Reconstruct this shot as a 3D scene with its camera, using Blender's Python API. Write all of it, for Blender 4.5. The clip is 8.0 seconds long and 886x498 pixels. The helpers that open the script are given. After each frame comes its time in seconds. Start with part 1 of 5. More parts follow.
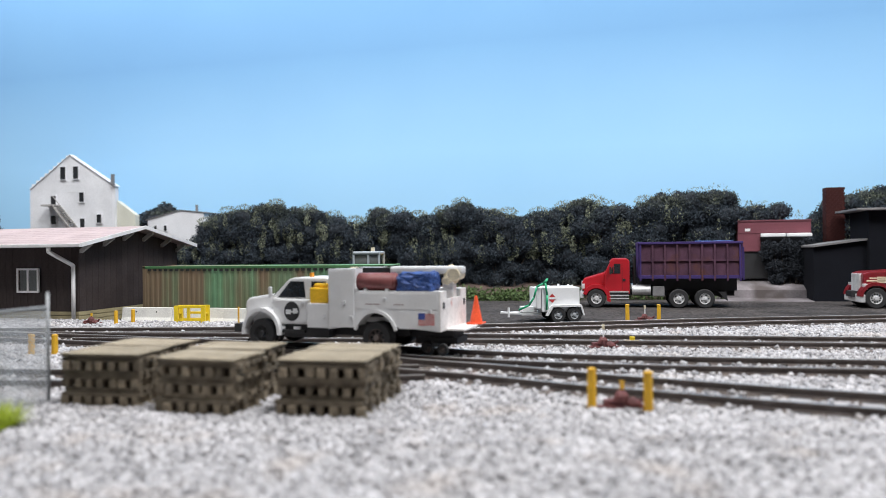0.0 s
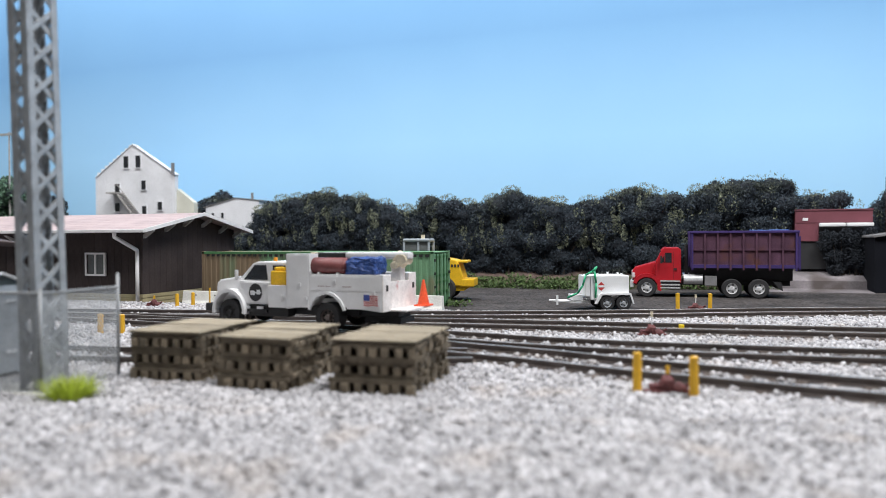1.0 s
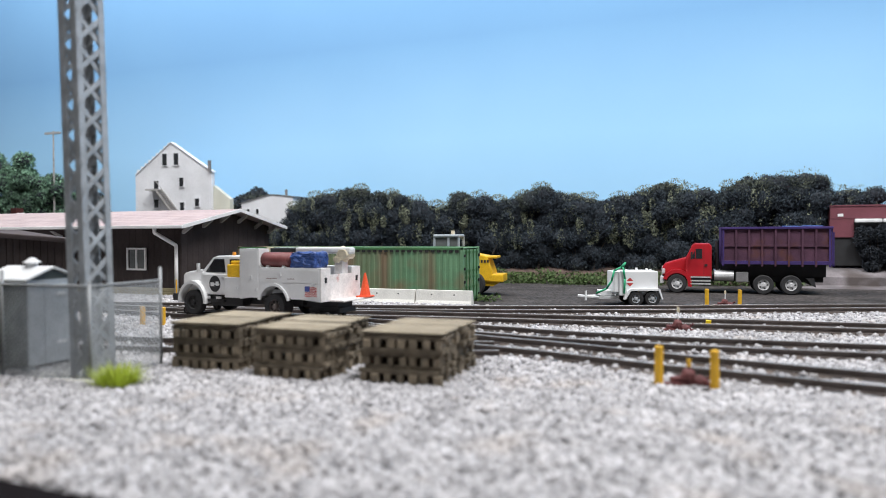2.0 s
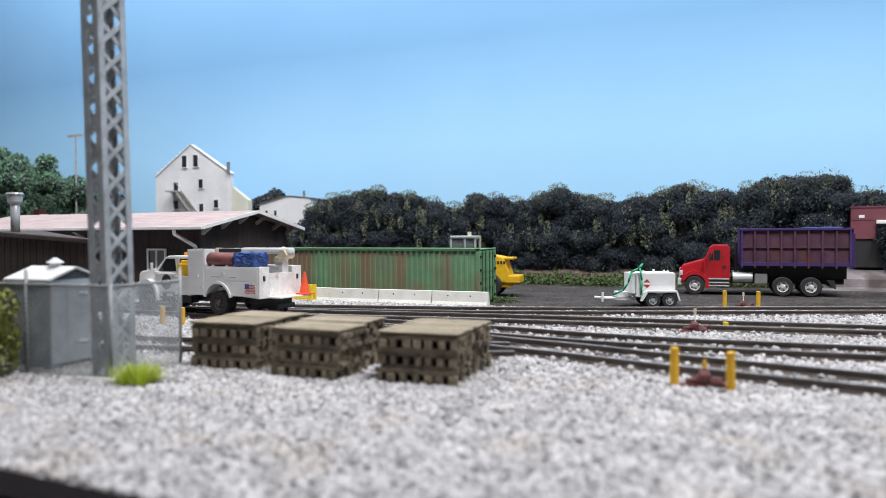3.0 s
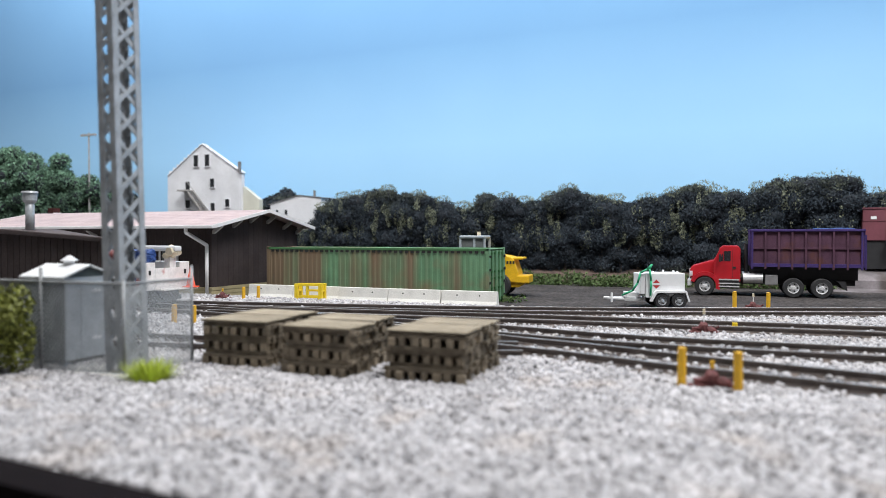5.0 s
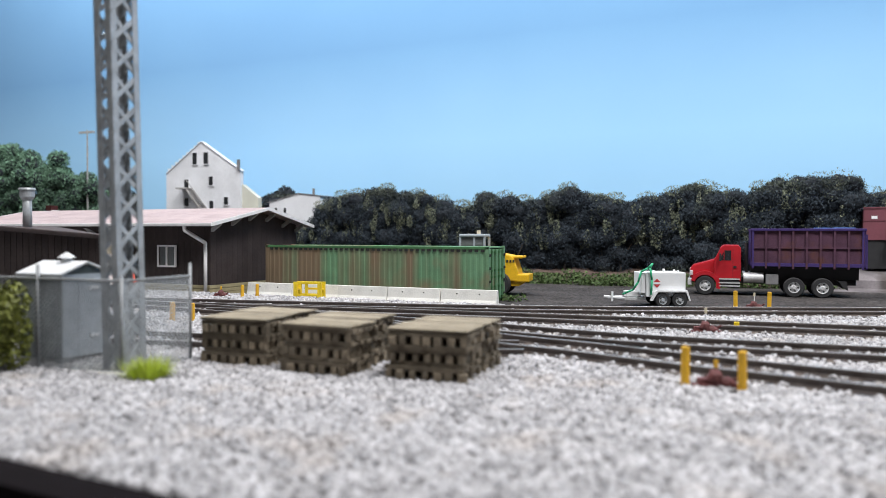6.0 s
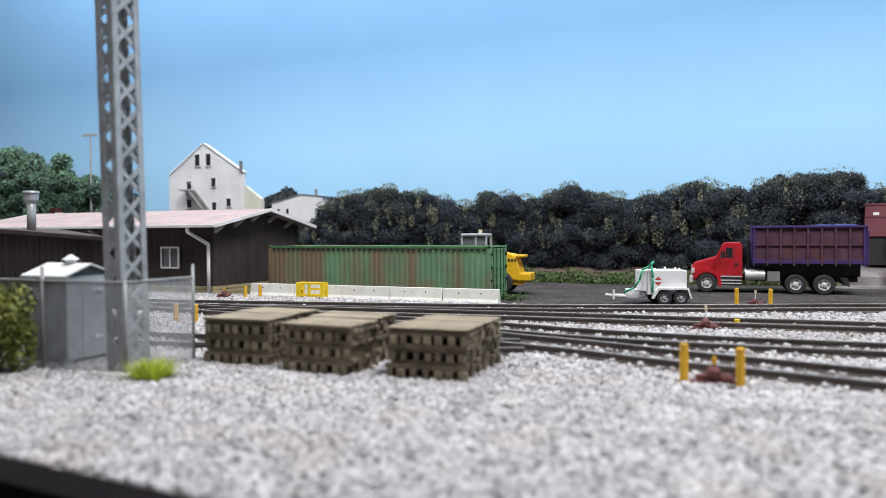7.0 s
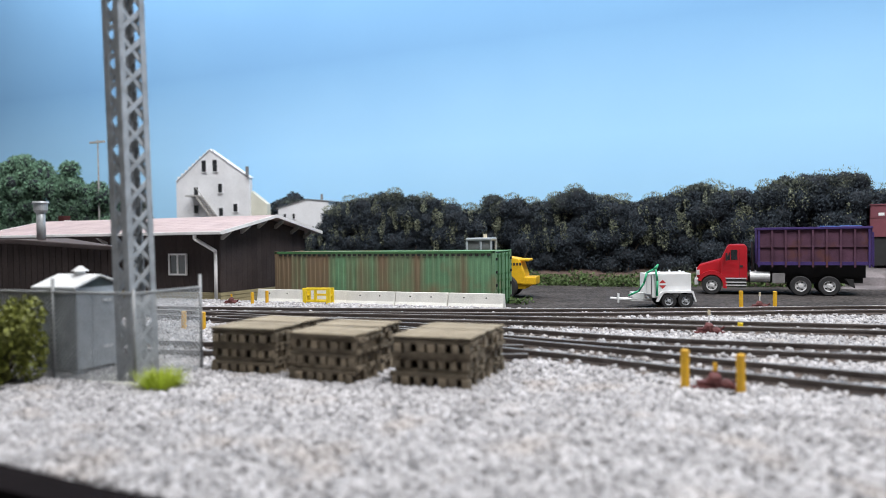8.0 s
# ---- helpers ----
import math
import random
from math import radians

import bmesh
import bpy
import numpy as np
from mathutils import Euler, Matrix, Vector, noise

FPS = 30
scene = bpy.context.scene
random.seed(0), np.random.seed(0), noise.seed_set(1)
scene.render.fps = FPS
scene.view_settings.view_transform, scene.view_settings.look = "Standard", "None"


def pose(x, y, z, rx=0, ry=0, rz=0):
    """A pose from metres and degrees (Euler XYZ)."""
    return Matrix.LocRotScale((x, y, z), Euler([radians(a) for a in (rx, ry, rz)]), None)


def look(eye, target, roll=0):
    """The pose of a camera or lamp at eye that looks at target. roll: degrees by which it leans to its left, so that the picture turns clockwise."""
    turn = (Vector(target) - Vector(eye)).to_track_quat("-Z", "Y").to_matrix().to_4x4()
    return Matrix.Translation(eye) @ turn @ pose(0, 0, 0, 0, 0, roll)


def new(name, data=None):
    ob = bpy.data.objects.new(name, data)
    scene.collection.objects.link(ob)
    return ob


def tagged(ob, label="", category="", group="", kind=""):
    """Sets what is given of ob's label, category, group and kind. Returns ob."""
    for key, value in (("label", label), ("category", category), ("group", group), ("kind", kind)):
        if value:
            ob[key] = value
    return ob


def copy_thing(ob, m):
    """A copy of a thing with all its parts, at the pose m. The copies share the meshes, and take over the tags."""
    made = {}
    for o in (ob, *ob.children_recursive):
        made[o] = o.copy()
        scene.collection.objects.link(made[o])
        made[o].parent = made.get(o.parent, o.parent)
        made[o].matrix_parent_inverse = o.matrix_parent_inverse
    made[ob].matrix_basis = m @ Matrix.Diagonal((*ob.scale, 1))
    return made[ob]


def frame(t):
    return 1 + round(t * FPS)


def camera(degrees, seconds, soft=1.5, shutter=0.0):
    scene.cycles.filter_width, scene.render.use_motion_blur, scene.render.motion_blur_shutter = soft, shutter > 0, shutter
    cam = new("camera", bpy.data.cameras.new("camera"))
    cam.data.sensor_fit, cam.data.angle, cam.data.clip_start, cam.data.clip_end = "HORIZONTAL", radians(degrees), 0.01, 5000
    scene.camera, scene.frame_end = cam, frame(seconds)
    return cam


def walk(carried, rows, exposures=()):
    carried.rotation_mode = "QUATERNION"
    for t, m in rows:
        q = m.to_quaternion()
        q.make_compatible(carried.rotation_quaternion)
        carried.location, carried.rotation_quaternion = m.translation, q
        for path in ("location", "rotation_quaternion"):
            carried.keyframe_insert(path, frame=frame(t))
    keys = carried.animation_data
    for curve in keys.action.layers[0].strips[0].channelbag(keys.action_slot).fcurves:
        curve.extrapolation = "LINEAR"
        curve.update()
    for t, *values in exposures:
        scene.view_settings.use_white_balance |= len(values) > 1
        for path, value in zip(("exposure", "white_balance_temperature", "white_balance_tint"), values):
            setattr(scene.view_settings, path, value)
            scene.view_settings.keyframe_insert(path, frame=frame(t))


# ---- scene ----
S = 1 / 87.0  # a scale model: numbers below are full-size metres, built 1:87
LENS = 63.4
cam = camera(LENS, 8.0, soft=0.55)
cam.data.dof.use_dof = True
cam.data.dof.focus_distance = 31 * S
cam.data.dof.aperture_fstop = 18


def view(x, y, z, yaw, pitch, roll):
    """A camera pose from full-size metres and degrees."""
    a, p = radians(yaw), radians(pitch)
    eye = Vector((x, y, z)) * S
    way = Vector((-math.sin(a) * math.cos(p), math.cos(a) * math.cos(p), math.sin(p)))
    return look(eye, eye + way, roll)


PATH = [
    (0.0, view(12.15, 0.10, 3.04, 14.02, 0.03, -0.65)),
    (0.5, view(12.20, -0.01, 3.06, 16.23, -0.36, -0.44)),
    (1.0, view(12.27, -0.24, 2.96, 18.00, -0.81, -0.30)),
    (1.5, view(12.43, -0.54, 2.97, 19.44, -1.08, -0.28)),
    (3.0, view(12.59, -0.74, 2.96, 21.92, -1.03, -0.22)),
    (3.5, view(12.64, -0.79, 2.99, 22.26, -1.06, -0.23)),
    (4.0, view(12.65, -0.78, 2.94, 22.51, -0.98, -0.16)),
    (4.5, view(12.69, -0.86, 2.96, 22.70, -0.99, -0.12)),
    (6.0, view(12.55, -0.72, 2.92, 22.61, -1.11, 0.15)),
    (6.5, view(12.55, -0.71, 2.92, 22.62, -1.14, 0.03)),
    (7.0, view(12.66, -0.81, 2.92, 22.86, -1.14, -0.28)),
    (7.5, view(12.78, -0.94, 3.04, 23.16, -1.05, -0.60)),
    (8.0, view(12.81, -0.96, 3.08, 23.39, -1.01, -0.79)),
]
walk(cam, PATH)
scene.view_settings.exposure = 0.0

# ---- light: two ceiling panels over the layout, in a closed pale room ----
world = bpy.data.worlds.new("room_air")
world.use_nodes = True
world.node_tree.nodes["Background"].inputs["Color"].default_value = (0.9, 0.95, 1.0, 1)
world.node_tree.nodes["Background"].inputs["Strength"].default_value = 0.05
scene.world = world


def panel_lamp(name, x, y, z, sx, sy, watts, aim):
    data = bpy.data.lights.new(name, "AREA")
    data.shape, data.size, data.size_y = "RECTANGLE", sx * S, sy * S
    data.energy, data.color = watts, (0.985, 0.985, 0.99)
    ob = new(name, data)
    ob.matrix_world = look(Vector((x, y, z)) * S, Vector(aim) * S)
    return ob


panel_lamp("ceiling_panel_lamp", 45, 4, 92, 40, 26, 11.0, (6, 24, 0))
panel_lamp("ceiling_panel_lamp", -45, -10, 92, 40, 22, 5.2, (0, 24, 0))
panel_lamp("valance_strip_lamp", -4, 25, 50, 130, 5, 7.2, (6, 52, 5))


# ---- materials ----
def srgb(r, g, b):
    return tuple((c / 12.92 if c <= 0.04045 else ((c + 0.055) / 1.055) ** 2.4) for c in (r, g, b)) + (1.0,)


def mat(name, base, rough=0.6, metal=0.0, dark=0.75, light=1.12, size=0.4, fine=0.05, bump=0.15, streak=None, spread=0.0, island=0.0, second=None, second_at=0.55, spec=0.5, grainy=0.12):
    """A surface of one base colour with coarse and fine variation; sizes in full-size metres.
    streak: a second colour in upright runs. second: blotches of another colour. spread: variation from object to object; island: from piece to piece."""
    m = bpy.data.materials.new(name)
    m.use_nodes = True
    t = m.node_tree
    n, l = t.nodes, t.links
    b = n["Principled BSDF"]
    b.inputs["Roughness"].default_value = rough
    b.inputs["Metallic"].default_value = metal
    b.inputs["Specular IOR Level"].default_value = spec
    co = n.new("ShaderNodeTexCoord")

    def noise_at(scale, detail=4, stretch=None):
        t_ = n.new("ShaderNodeTexNoise")
        t_.inputs["Scale"].default_value = 1.0 / (scale * S)
        t_.inputs["Detail"].default_value = detail
        if stretch:
            mp = n.new("ShaderNodeMapping")
            mp.inputs["Scale"].default_value = stretch
            l.new(co.outputs["Object"], mp.inputs["Vector"])
            l.new(mp.outputs["Vector"], t_.inputs["Vector"])
        else:
            l.new(co.outputs["Object"], t_.inputs["Vector"])
        return t_

    def ramp(src, a, c, p0=0.3, p1=0.7):
        r = n.new("ShaderNodeValToRGB")
        r.color_ramp.elements[0].position, r.color_ramp.elements[1].position = p0, p1
        r.color_ramp.elements[0].color, r.color_ramp.elements[1].color = a, c
        l.new(src, r.inputs["Fac"])
        return r

    def mix(kind, fac, a, c):
        x = n.new("ShaderNodeMix")
        x.data_type, x.blend_type = "RGBA", kind
        for sock, v in ((x.inputs[0], fac), (x.inputs[6], a), (x.inputs[7], c)):
            if isinstance(v, (int, float, tuple)):
                sock.default_value = v
            else:
                l.new(v, sock)
        return x.outputs[2]

    coarse, grain = noise_at(size), noise_at(fine, 3)
    base = tuple(base)[:3] + (1.0,)
    col = mix("MULTIPLY", 1.0, base, ramp(coarse.outputs["Fac"], (dark, dark, dark, 1), (light, light, light, 1)).outputs["Color"])
    col = mix("MULTIPLY", 1.0, col, ramp(grain.outputs["Fac"], (1 - grainy,) * 3 + (1,), (1 + grainy * 0.8,) * 3 + (1,)).outputs["Color"])
    if second:
        blot = noise_at(size * 1.7, 5)
        col = mix("MIX", ramp(blot.outputs["Fac"], (0, 0, 0, 1), (1, 1, 1, 1), second_at, second_at + 0.12).outputs["Color"], col, tuple(second)[:3] + (1.0,))
    if streak:
        run = noise_at(1.0, 4, (0.62, 0.62, 0.03))
        sep, slope = n.new("ShaderNodeSeparateXYZ"), n.new("ShaderNodeMath")
        slope.operation, slope.inputs[1].default_value = "MULTIPLY_ADD", -0.019 / S
        l.new(co.outputs["Object"], sep.inputs[0])
        l.new(sep.outputs["X"], slope.inputs[0])
        l.new(run.outputs["Fac"], slope.inputs[2])
        col = mix("MIX", ramp(slope.outputs[0], (0, 0, 0, 1), (0.85, 0.85, 0.85, 1), 0.44, 0.6).outputs["Color"], col, tuple(streak)[:3] + (1.0,))
    if spread:
        info = n.new("ShaderNodeObjectInfo")
        col = mix("MULTIPLY", 1.0, col, ramp(info.outputs["Random"], (1 - spread,) * 3 + (1,), (1 + spread,) * 3 + (1,), 0, 1).outputs["Color"])
    if island:
        geo = n.new("ShaderNodeNewGeometry")
        col = mix("MULTIPLY", 1.0, col, ramp(geo.outputs["Random Per Island"], (1 - island, 1 - island, 1 - island, 1), (1 + island * 0.7,) * 3 + (1,), 0, 1).outputs["Color"])
    l.new(col, b.inputs["Base Color"])
    if bump:
        bp = n.new("ShaderNodeBump")
        bp.inputs["Strength"].default_value = bump
        bp.inputs["Distance"].default_value = fine * S
        l.new(grain.outputs["Fac"], bp.inputs["Height"])
        l.new(bp.outputs["Normal"], b.inputs["Normal"])
    return m


def glass(name, tint, rough=0.08):
    m = mat(name, tint, rough, dark=0.8, size=1.5, bump=0)
    m.node_tree.nodes["Principled BSDF"].inputs["Coat Weight"].default_value = 0.5
    return m


M = dict(
    ballast=mat("ballast_grey", (0.39, 0.38, 0.39), 0.9, dark=0.7, light=1.25, size=0.5, fine=0.09, bump=0.9),
    stones=mat("ballast_stones", (0.44, 0.43, 0.445), 0.8, island=0.42, size=0.8, fine=0.06, second=(0.4, 0.37, 0.36), second_at=0.55),
    asphalt=mat("old_asphalt", (0.06, 0.054, 0.053), 0.95, dark=0.6, light=1.4, size=1.6, fine=0.2, bump=1.0, grainy=0.6, spec=0.2),
    concrete_pad=mat("pale_concrete", (0.2, 0.18, 0.19), 0.85, dark=0.5, light=1.15, size=1.6, fine=0.1, second=(0.08, 0.066, 0.064), second_at=0.52),
    rail=mat("weathered_rail_brown", (0.12, 0.098, 0.09), 0.6, dark=0.7, size=0.9, fine=0.05),
    railtop=mat("polished_rail_head", (0.55, 0.53, 0.52), 0.3, 0.6, dark=0.6, size=0.7, fine=0.05, bump=0.05),
    sleeper=mat("tarred_sleeper_wood", (0.12, 0.095, 0.082), 0.9, dark=0.6, size=0.5, fine=0.04, bump=0.6, spread=0.3),
    green=mat("faded_green_paint", (0.135, 0.27, 0.15), 0.6, dark=0.8, light=1.2, size=1.2, second=(0.2, 0.19, 0.11), second_at=0.58, fine=0.05, streak=(0.2, 0.115, 0.075)),
    green_dark=mat("green_frame_paint", (0.06, 0.17, 0.065), 0.55, dark=0.75, size=0.8),
    barrier=mat("cast_concrete", (0.72, 0.71, 0.67), 0.85, dark=0.85, light=1.08, size=0.9, fine=0.05, spread=0.05),
    hole=mat("lifting_hole_dark", (0.02, 0.022, 0.02), 0.9, bump=0),
    yellow=mat("safety_yellow", (0.8, 0.58, 0.02), 0.45, dark=0.9, size=0.6),
    postyellow=mat("post_yellow", (0.72, 0.4, 0.02), 0.5, dark=0.85, size=0.5, spread=0.1),
    brown=mat("dark_brown_boards", (0.05, 0.039, 0.038), 0.85, spec=0.2, dark=0.75, light=1.2, size=1.2, fine=0.08, spread=0.12),
    roofpink=mat("weathered_pink_roofing", (0.42, 0.335, 0.34), 0.85, dark=0.85, light=1.1, size=1.4, fine=0.08),
    white=mat("white_paint", (0.76, 0.77, 0.78), 0.45, grainy=0.03, dark=0.92, light=1.04, size=0.8),
    trimwhite=mat("white_trim", (0.74, 0.73, 0.73), 0.5, grainy=0.03, dark=0.9, size=0.8),
    ochre=mat("ochre_block_base", (0.36, 0.31, 0.18), 0.85, dark=0.8, size=0.7, spread=0.12),
    glassdark=glass("dark_glass", (0.02, 0.022, 0.026)),
    glassgrey=glass("curtained_glass", (0.14, 0.15, 0.15)),
    galv=mat("galvanised_steel", (0.42, 0.44, 0.46), 0.42, 0.25, dark=0.75, light=1.15, size=0.35, fine=0.04),
    fencesteel=mat("dull_fence_steel", (0.31, 0.32, 0.33), 0.5, 0.2, dark=0.8, size=0.3),
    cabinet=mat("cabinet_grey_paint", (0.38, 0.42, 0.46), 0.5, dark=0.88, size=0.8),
    # Cabinet grey darkened by hand: shade on the side away from the lamp.
    cabinetshade=mat("cabinet_shaded_side", (0.055, 0.07, 0.072), 0.5, dark=0.85, size=0.8),
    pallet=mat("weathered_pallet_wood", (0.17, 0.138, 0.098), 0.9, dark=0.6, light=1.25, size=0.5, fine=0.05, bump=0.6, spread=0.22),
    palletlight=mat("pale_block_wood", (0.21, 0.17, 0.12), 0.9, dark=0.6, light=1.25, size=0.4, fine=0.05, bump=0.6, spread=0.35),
    # Paler copy of the pallet wood; overhead light is put into its colour.
    pallettop=mat("toplit_deck_wood", (0.32, 0.27, 0.195), 0.85, dark=0.75, light=1.15, size=0.6, fine=0.05, bump=0.5, spread=0.12),
    wood=mat("grey_bracket_wood", (0.36, 0.35, 0.34), 0.8, size=0.4),
    brick=mat("red_chimney_brick", (0.055, 0.02, 0.019), 0.95, spec=0.1, size=0.5, fine=0.06, bump=0.4),
    lime=mat("lime_grass", (0.5, 0.6, 0.07), 0.7, island=0.4, bump=0),
    bushgreen=mat("bush_leaf_green", (0.2, 0.22, 0.04), 0.65, island=0.55, bump=0, size=0.8, second=(0.3, 0.26, 0.03), second_at=0.6),
    hedge=mat("hedge_leaf_green", (0.05, 0.063, 0.078), 0.95, island=0.35, bump=0, size=1.6, dark=0.55, light=1.3, second=(0.125, 0.14, 0.095), second_at=0.54, spec=0.1),
    # Lighter olive leaf colour that stands for highlights on the hedge.
    hedgelight=mat("olive_leaf_highlights", (0.2, 0.22, 0.16), 0.9, island=0.35, bump=0, size=1.0, spec=0.15),
    # A dark colour that stands in for the shade deep inside foliage.
    hedgeshade=mat("painted_hedge_shade", (0.035, 0.04, 0.048), 0.95, spec=0.1, size=1.5, bump=0),
    treegreen=mat("tree_leaf_green", (0.17, 0.29, 0.2), 0.9, spec=0.1, island=0.5, bump=0, size=5, dark=0.45, light=1.4, second=(0.24, 0.27, 0.13), second_at=0.6),
    bark=mat("tree_bark", (0.07, 0.055, 0.045), 0.9, size=0.5),
    grass=mat("yard_grass", (0.072, 0.12, 0.034), 0.8, island=0.5, bump=0),
    siding=mat("white_house_siding", (0.68, 0.69, 0.72), 0.7, dark=0.93, size=2),
    siding2=mat("cream_house_siding", (0.6, 0.6, 0.52), 0.7, dark=0.93, size=2),
    red=mat("cab_red_paint", (0.38, 0.012, 0.02), 0.3, grainy=0.03, dark=0.9, size=0.8, bump=0.02),
    wine=mat("wine_red_paint", (0.17, 0.01, 0.015), 0.3, grainy=0.03, dark=0.9, size=0.8, bump=0.02),
    cream=mat("cream_stripe_paint", (0.75, 0.66, 0.48), 0.4),
    purple=mat("purple_bin_frame", (0.05, 0.03, 0.13), 0.7, spec=0.25, dark=0.8, size=0.8),
    purplerust=mat("rusty_purple_panel", (0.085, 0.04, 0.065), 0.85, spec=0.2, dark=0.75, light=1.2, size=0.7, second=(0.1, 0.042, 0.042), second_at=0.5),
    tarp=mat("blue_tarp", (0.018, 0.06, 0.23), 0.5, dark=0.7, light=1.3, size=0.25, fine=0.06, bump=0.5),
    black=mat("black_chassis", (0.018, 0.018, 0.02), 0.6, dark=0.8),
    tyre=mat("tyre_rubber", (0.022, 0.022, 0.024), 0.8, dark=0.8, size=0.3),
    chrome=mat("bright_metal", (0.72, 0.72, 0.73), 0.3, 0.35, dark=0.85, size=0.3, bump=0.03),
    hose=mat("green_hose", (0.02, 0.36, 0.17), 0.5),
    maroon=mat("maroon_base", (0.13, 0.035, 0.035), 0.7, dark=0.6, size=0.15),
    maroonwall=mat("maroon_trailer_paint", (0.16, 0.045, 0.062), 0.6, dark=0.85, size=1.2),
    tank=mat("oxide_red_tank", (0.17, 0.047, 0.047), 0.55, dark=0.85, size=0.5),
    orange=mat("cone_orange", (0.85, 0.1, 0.03), 0.5, dark=0.92),
    loader=mat("loader_yellow", (0.78, 0.46, 0.02), 0.4, dark=0.85, size=0.5),
    darkwall=mat("dark_slate_wall", (0.009, 0.01, 0.014), 0.9, spec=0.1, dark=0.8, size=2),
    slate=mat("grey_roof_edge", (0.2, 0.195, 0.2), 0.7, dark=0.7, size=0.8),
    offwhite=mat("worn_white_tailboard", (0.8, 0.76, 0.74), 0.55, dark=0.9, size=0.3, second=(0.55, 0.2, 0.17), second_at=0.66),
    bodywhite=mat("truck_white_paint", (0.7, 0.7, 0.705), 0.35, grainy=0.02, dark=0.95, size=0.8, bump=0.02),
    flagblue=mat("decal_blue", (0.05, 0.08, 0.3), 0.5),
    flagred=mat("decal_red", (0.5, 0.04, 0.04), 0.5),
    amber=mat("amber_lens", (0.8, 0.3, 0.02), 0.3),
)


# ---- building blocks ----
def V(*a):
    return Vector(a)


def box(bm, x0, x1, y0, y1, z0, z1, bevel=0.0, m=None):
    r = bmesh.ops.create_cube(bm, size=1)
    vs = r["verts"]
    t = Matrix.Translation(((x0 + x1) / 2, (y0 + y1) / 2, (z0 + z1) / 2)) @ Matrix.Diagonal((abs(x1 - x0), abs(y1 - y0), abs(z1 - z0), 1))
    if m is not None:
        t = m @ t
    bmesh.ops.transform(bm, matrix=t, verts=vs)
    if bevel:
        es = list({e for v in vs for e in v.link_edges})
        bmesh.ops.bevel(bm, geom=es, offset=bevel, segments=2, affect="EDGES", profile=0.6)
    return vs


def cyl(bm, a, b, r0, r1=None, seg=12, caps=True):
    a, b = Vector(a), Vector(b)
    d = b - a
    m = Matrix.Translation((a + b) / 2) @ d.to_track_quat("Z", "Y").to_matrix().to_4x4()
    return bmesh.ops.create_cone(bm, cap_ends=caps, segments=seg, radius1=r0, radius2=r0 if r1 is None else r1, depth=d.length, matrix=m)["verts"]


def ball(bm, c, r, squash=(1, 1, 1), sub=2):
    m = Matrix.Translation(c) @ Matrix.Diagonal((*squash, 1))
    return bmesh.ops.create_icosphere(bm, subdivisions=sub, radius=r, matrix=m)["verts"]


def prism(bm, outline, a0, a1, axis="y", bevel=0.0):
    """An outline of (u, v) pairs drawn out from a0 to a1: axis y takes them as x, z; axis x as y, z; axis z as x, y."""
    def at(u, v, a):
        return {"y": (u, a, v), "x": (a, u, v), "z": (u, v, a)}[axis]
    lo = [bm.verts.new(at(u, v, a0)) for u, v in outline]
    hi = [bm.verts.new(at(u, v, a1)) for u, v in outline]
    k = len(outline)
    fs = [bm.faces.new(lo), bm.faces.new(hi[::-1])]
    for i in range(k):
        fs.append(bm.faces.new((lo[i], hi[i], hi[(i + 1) % k], lo[(i + 1) % k])))
    bmesh.ops.recalc_face_normals(bm, faces=fs)
    if bevel:
        bmesh.ops.bevel(bm, geom=list({e for f in fs for e in f.edges}), offset=bevel, segments=2, affect="EDGES", profile=0.6)


def mesh_of(bm, material, smooth=False):
    bm.transform(Matrix.Scale(S, 4))
    me = bpy.data.meshes.new("m")
    bm.to_mesh(me)
    bm.free()
    me.materials.append(material)
    if smooth:
        me.polygons.foreach_set("use_smooth", [True] * len(me.polygons))
    return me


def thing(name, x, y, z, turn, label, category, group="", kind=""):
    ob = new(name)
    ob.empty_display_size = 0.005
    ob.matrix_basis = pose(x * S, y * S, z * S, 0, 0, turn)
    return tagged(ob, label, category, group, kind)


def part(name, bm, material, parent=None, label="", smooth=False, at=None):
    ob = new(name, bm if isinstance(bm, bpy.types.Mesh) else mesh_of(bm, material, smooth))
    ob.parent = parent
    if at is not None:
        ob.matrix_basis = Matrix.Translation(at.translation * S) @ at.to_quaternion().to_matrix().to_4x4()
    return tagged(ob, label)


def boxes(*rows, bevel=0.0):
    bm = bmesh.new()
    for r in rows:
        box(bm, *r, bevel=bevel)
    return bm


def sheet(name, verts, faces, material, label, category, kind="structure", smooth=False):
    me = bpy.data.meshes.new(name)
    me.from_pydata([tuple(c * S for c in v) for v in verts], [], faces)
    me.materials.append(material)
    if smooth:
        me.polygons.foreach_set("use_smooth", [True] * len(me.polygons))
    return tagged(new(name, me), label, category, kind=kind)


# ---- the ground ----
def track_line(points, x):
    for (x0, y0), (x1, y1) in zip(points, points[1:]):
        if x0 <= x <= x1:
            return y0 + (y1 - y0) * (x - x0) / (x1 - x0)
    return points[0][1] if x < points[0][0] else points[-1][1]


TRACK_A = [(-60, 18.5), (-16, 21.6), (-9, 22.5), (-2.2, 23.8), (4.4, 25.3), (10.8, 27.5), (17.5, 30.2), (30, 34.0), (70, 46)]
TRACK_B = [(-6, 21.3), (-1, 22.0), (5, 22.8), (11, 23.3), (16.5, 23.75), (30, 24.6), (70, 27)]
TRACK_C = [(-60, 23.5), (-25, 22.0), (-12, 21.2), (-6, 20.75), (0, 20.15), (5.9, 19.6), (8.4, 19.1), (11.35, 18.85), (15.7, 19.0), (30, 19.8), (70, 22)]
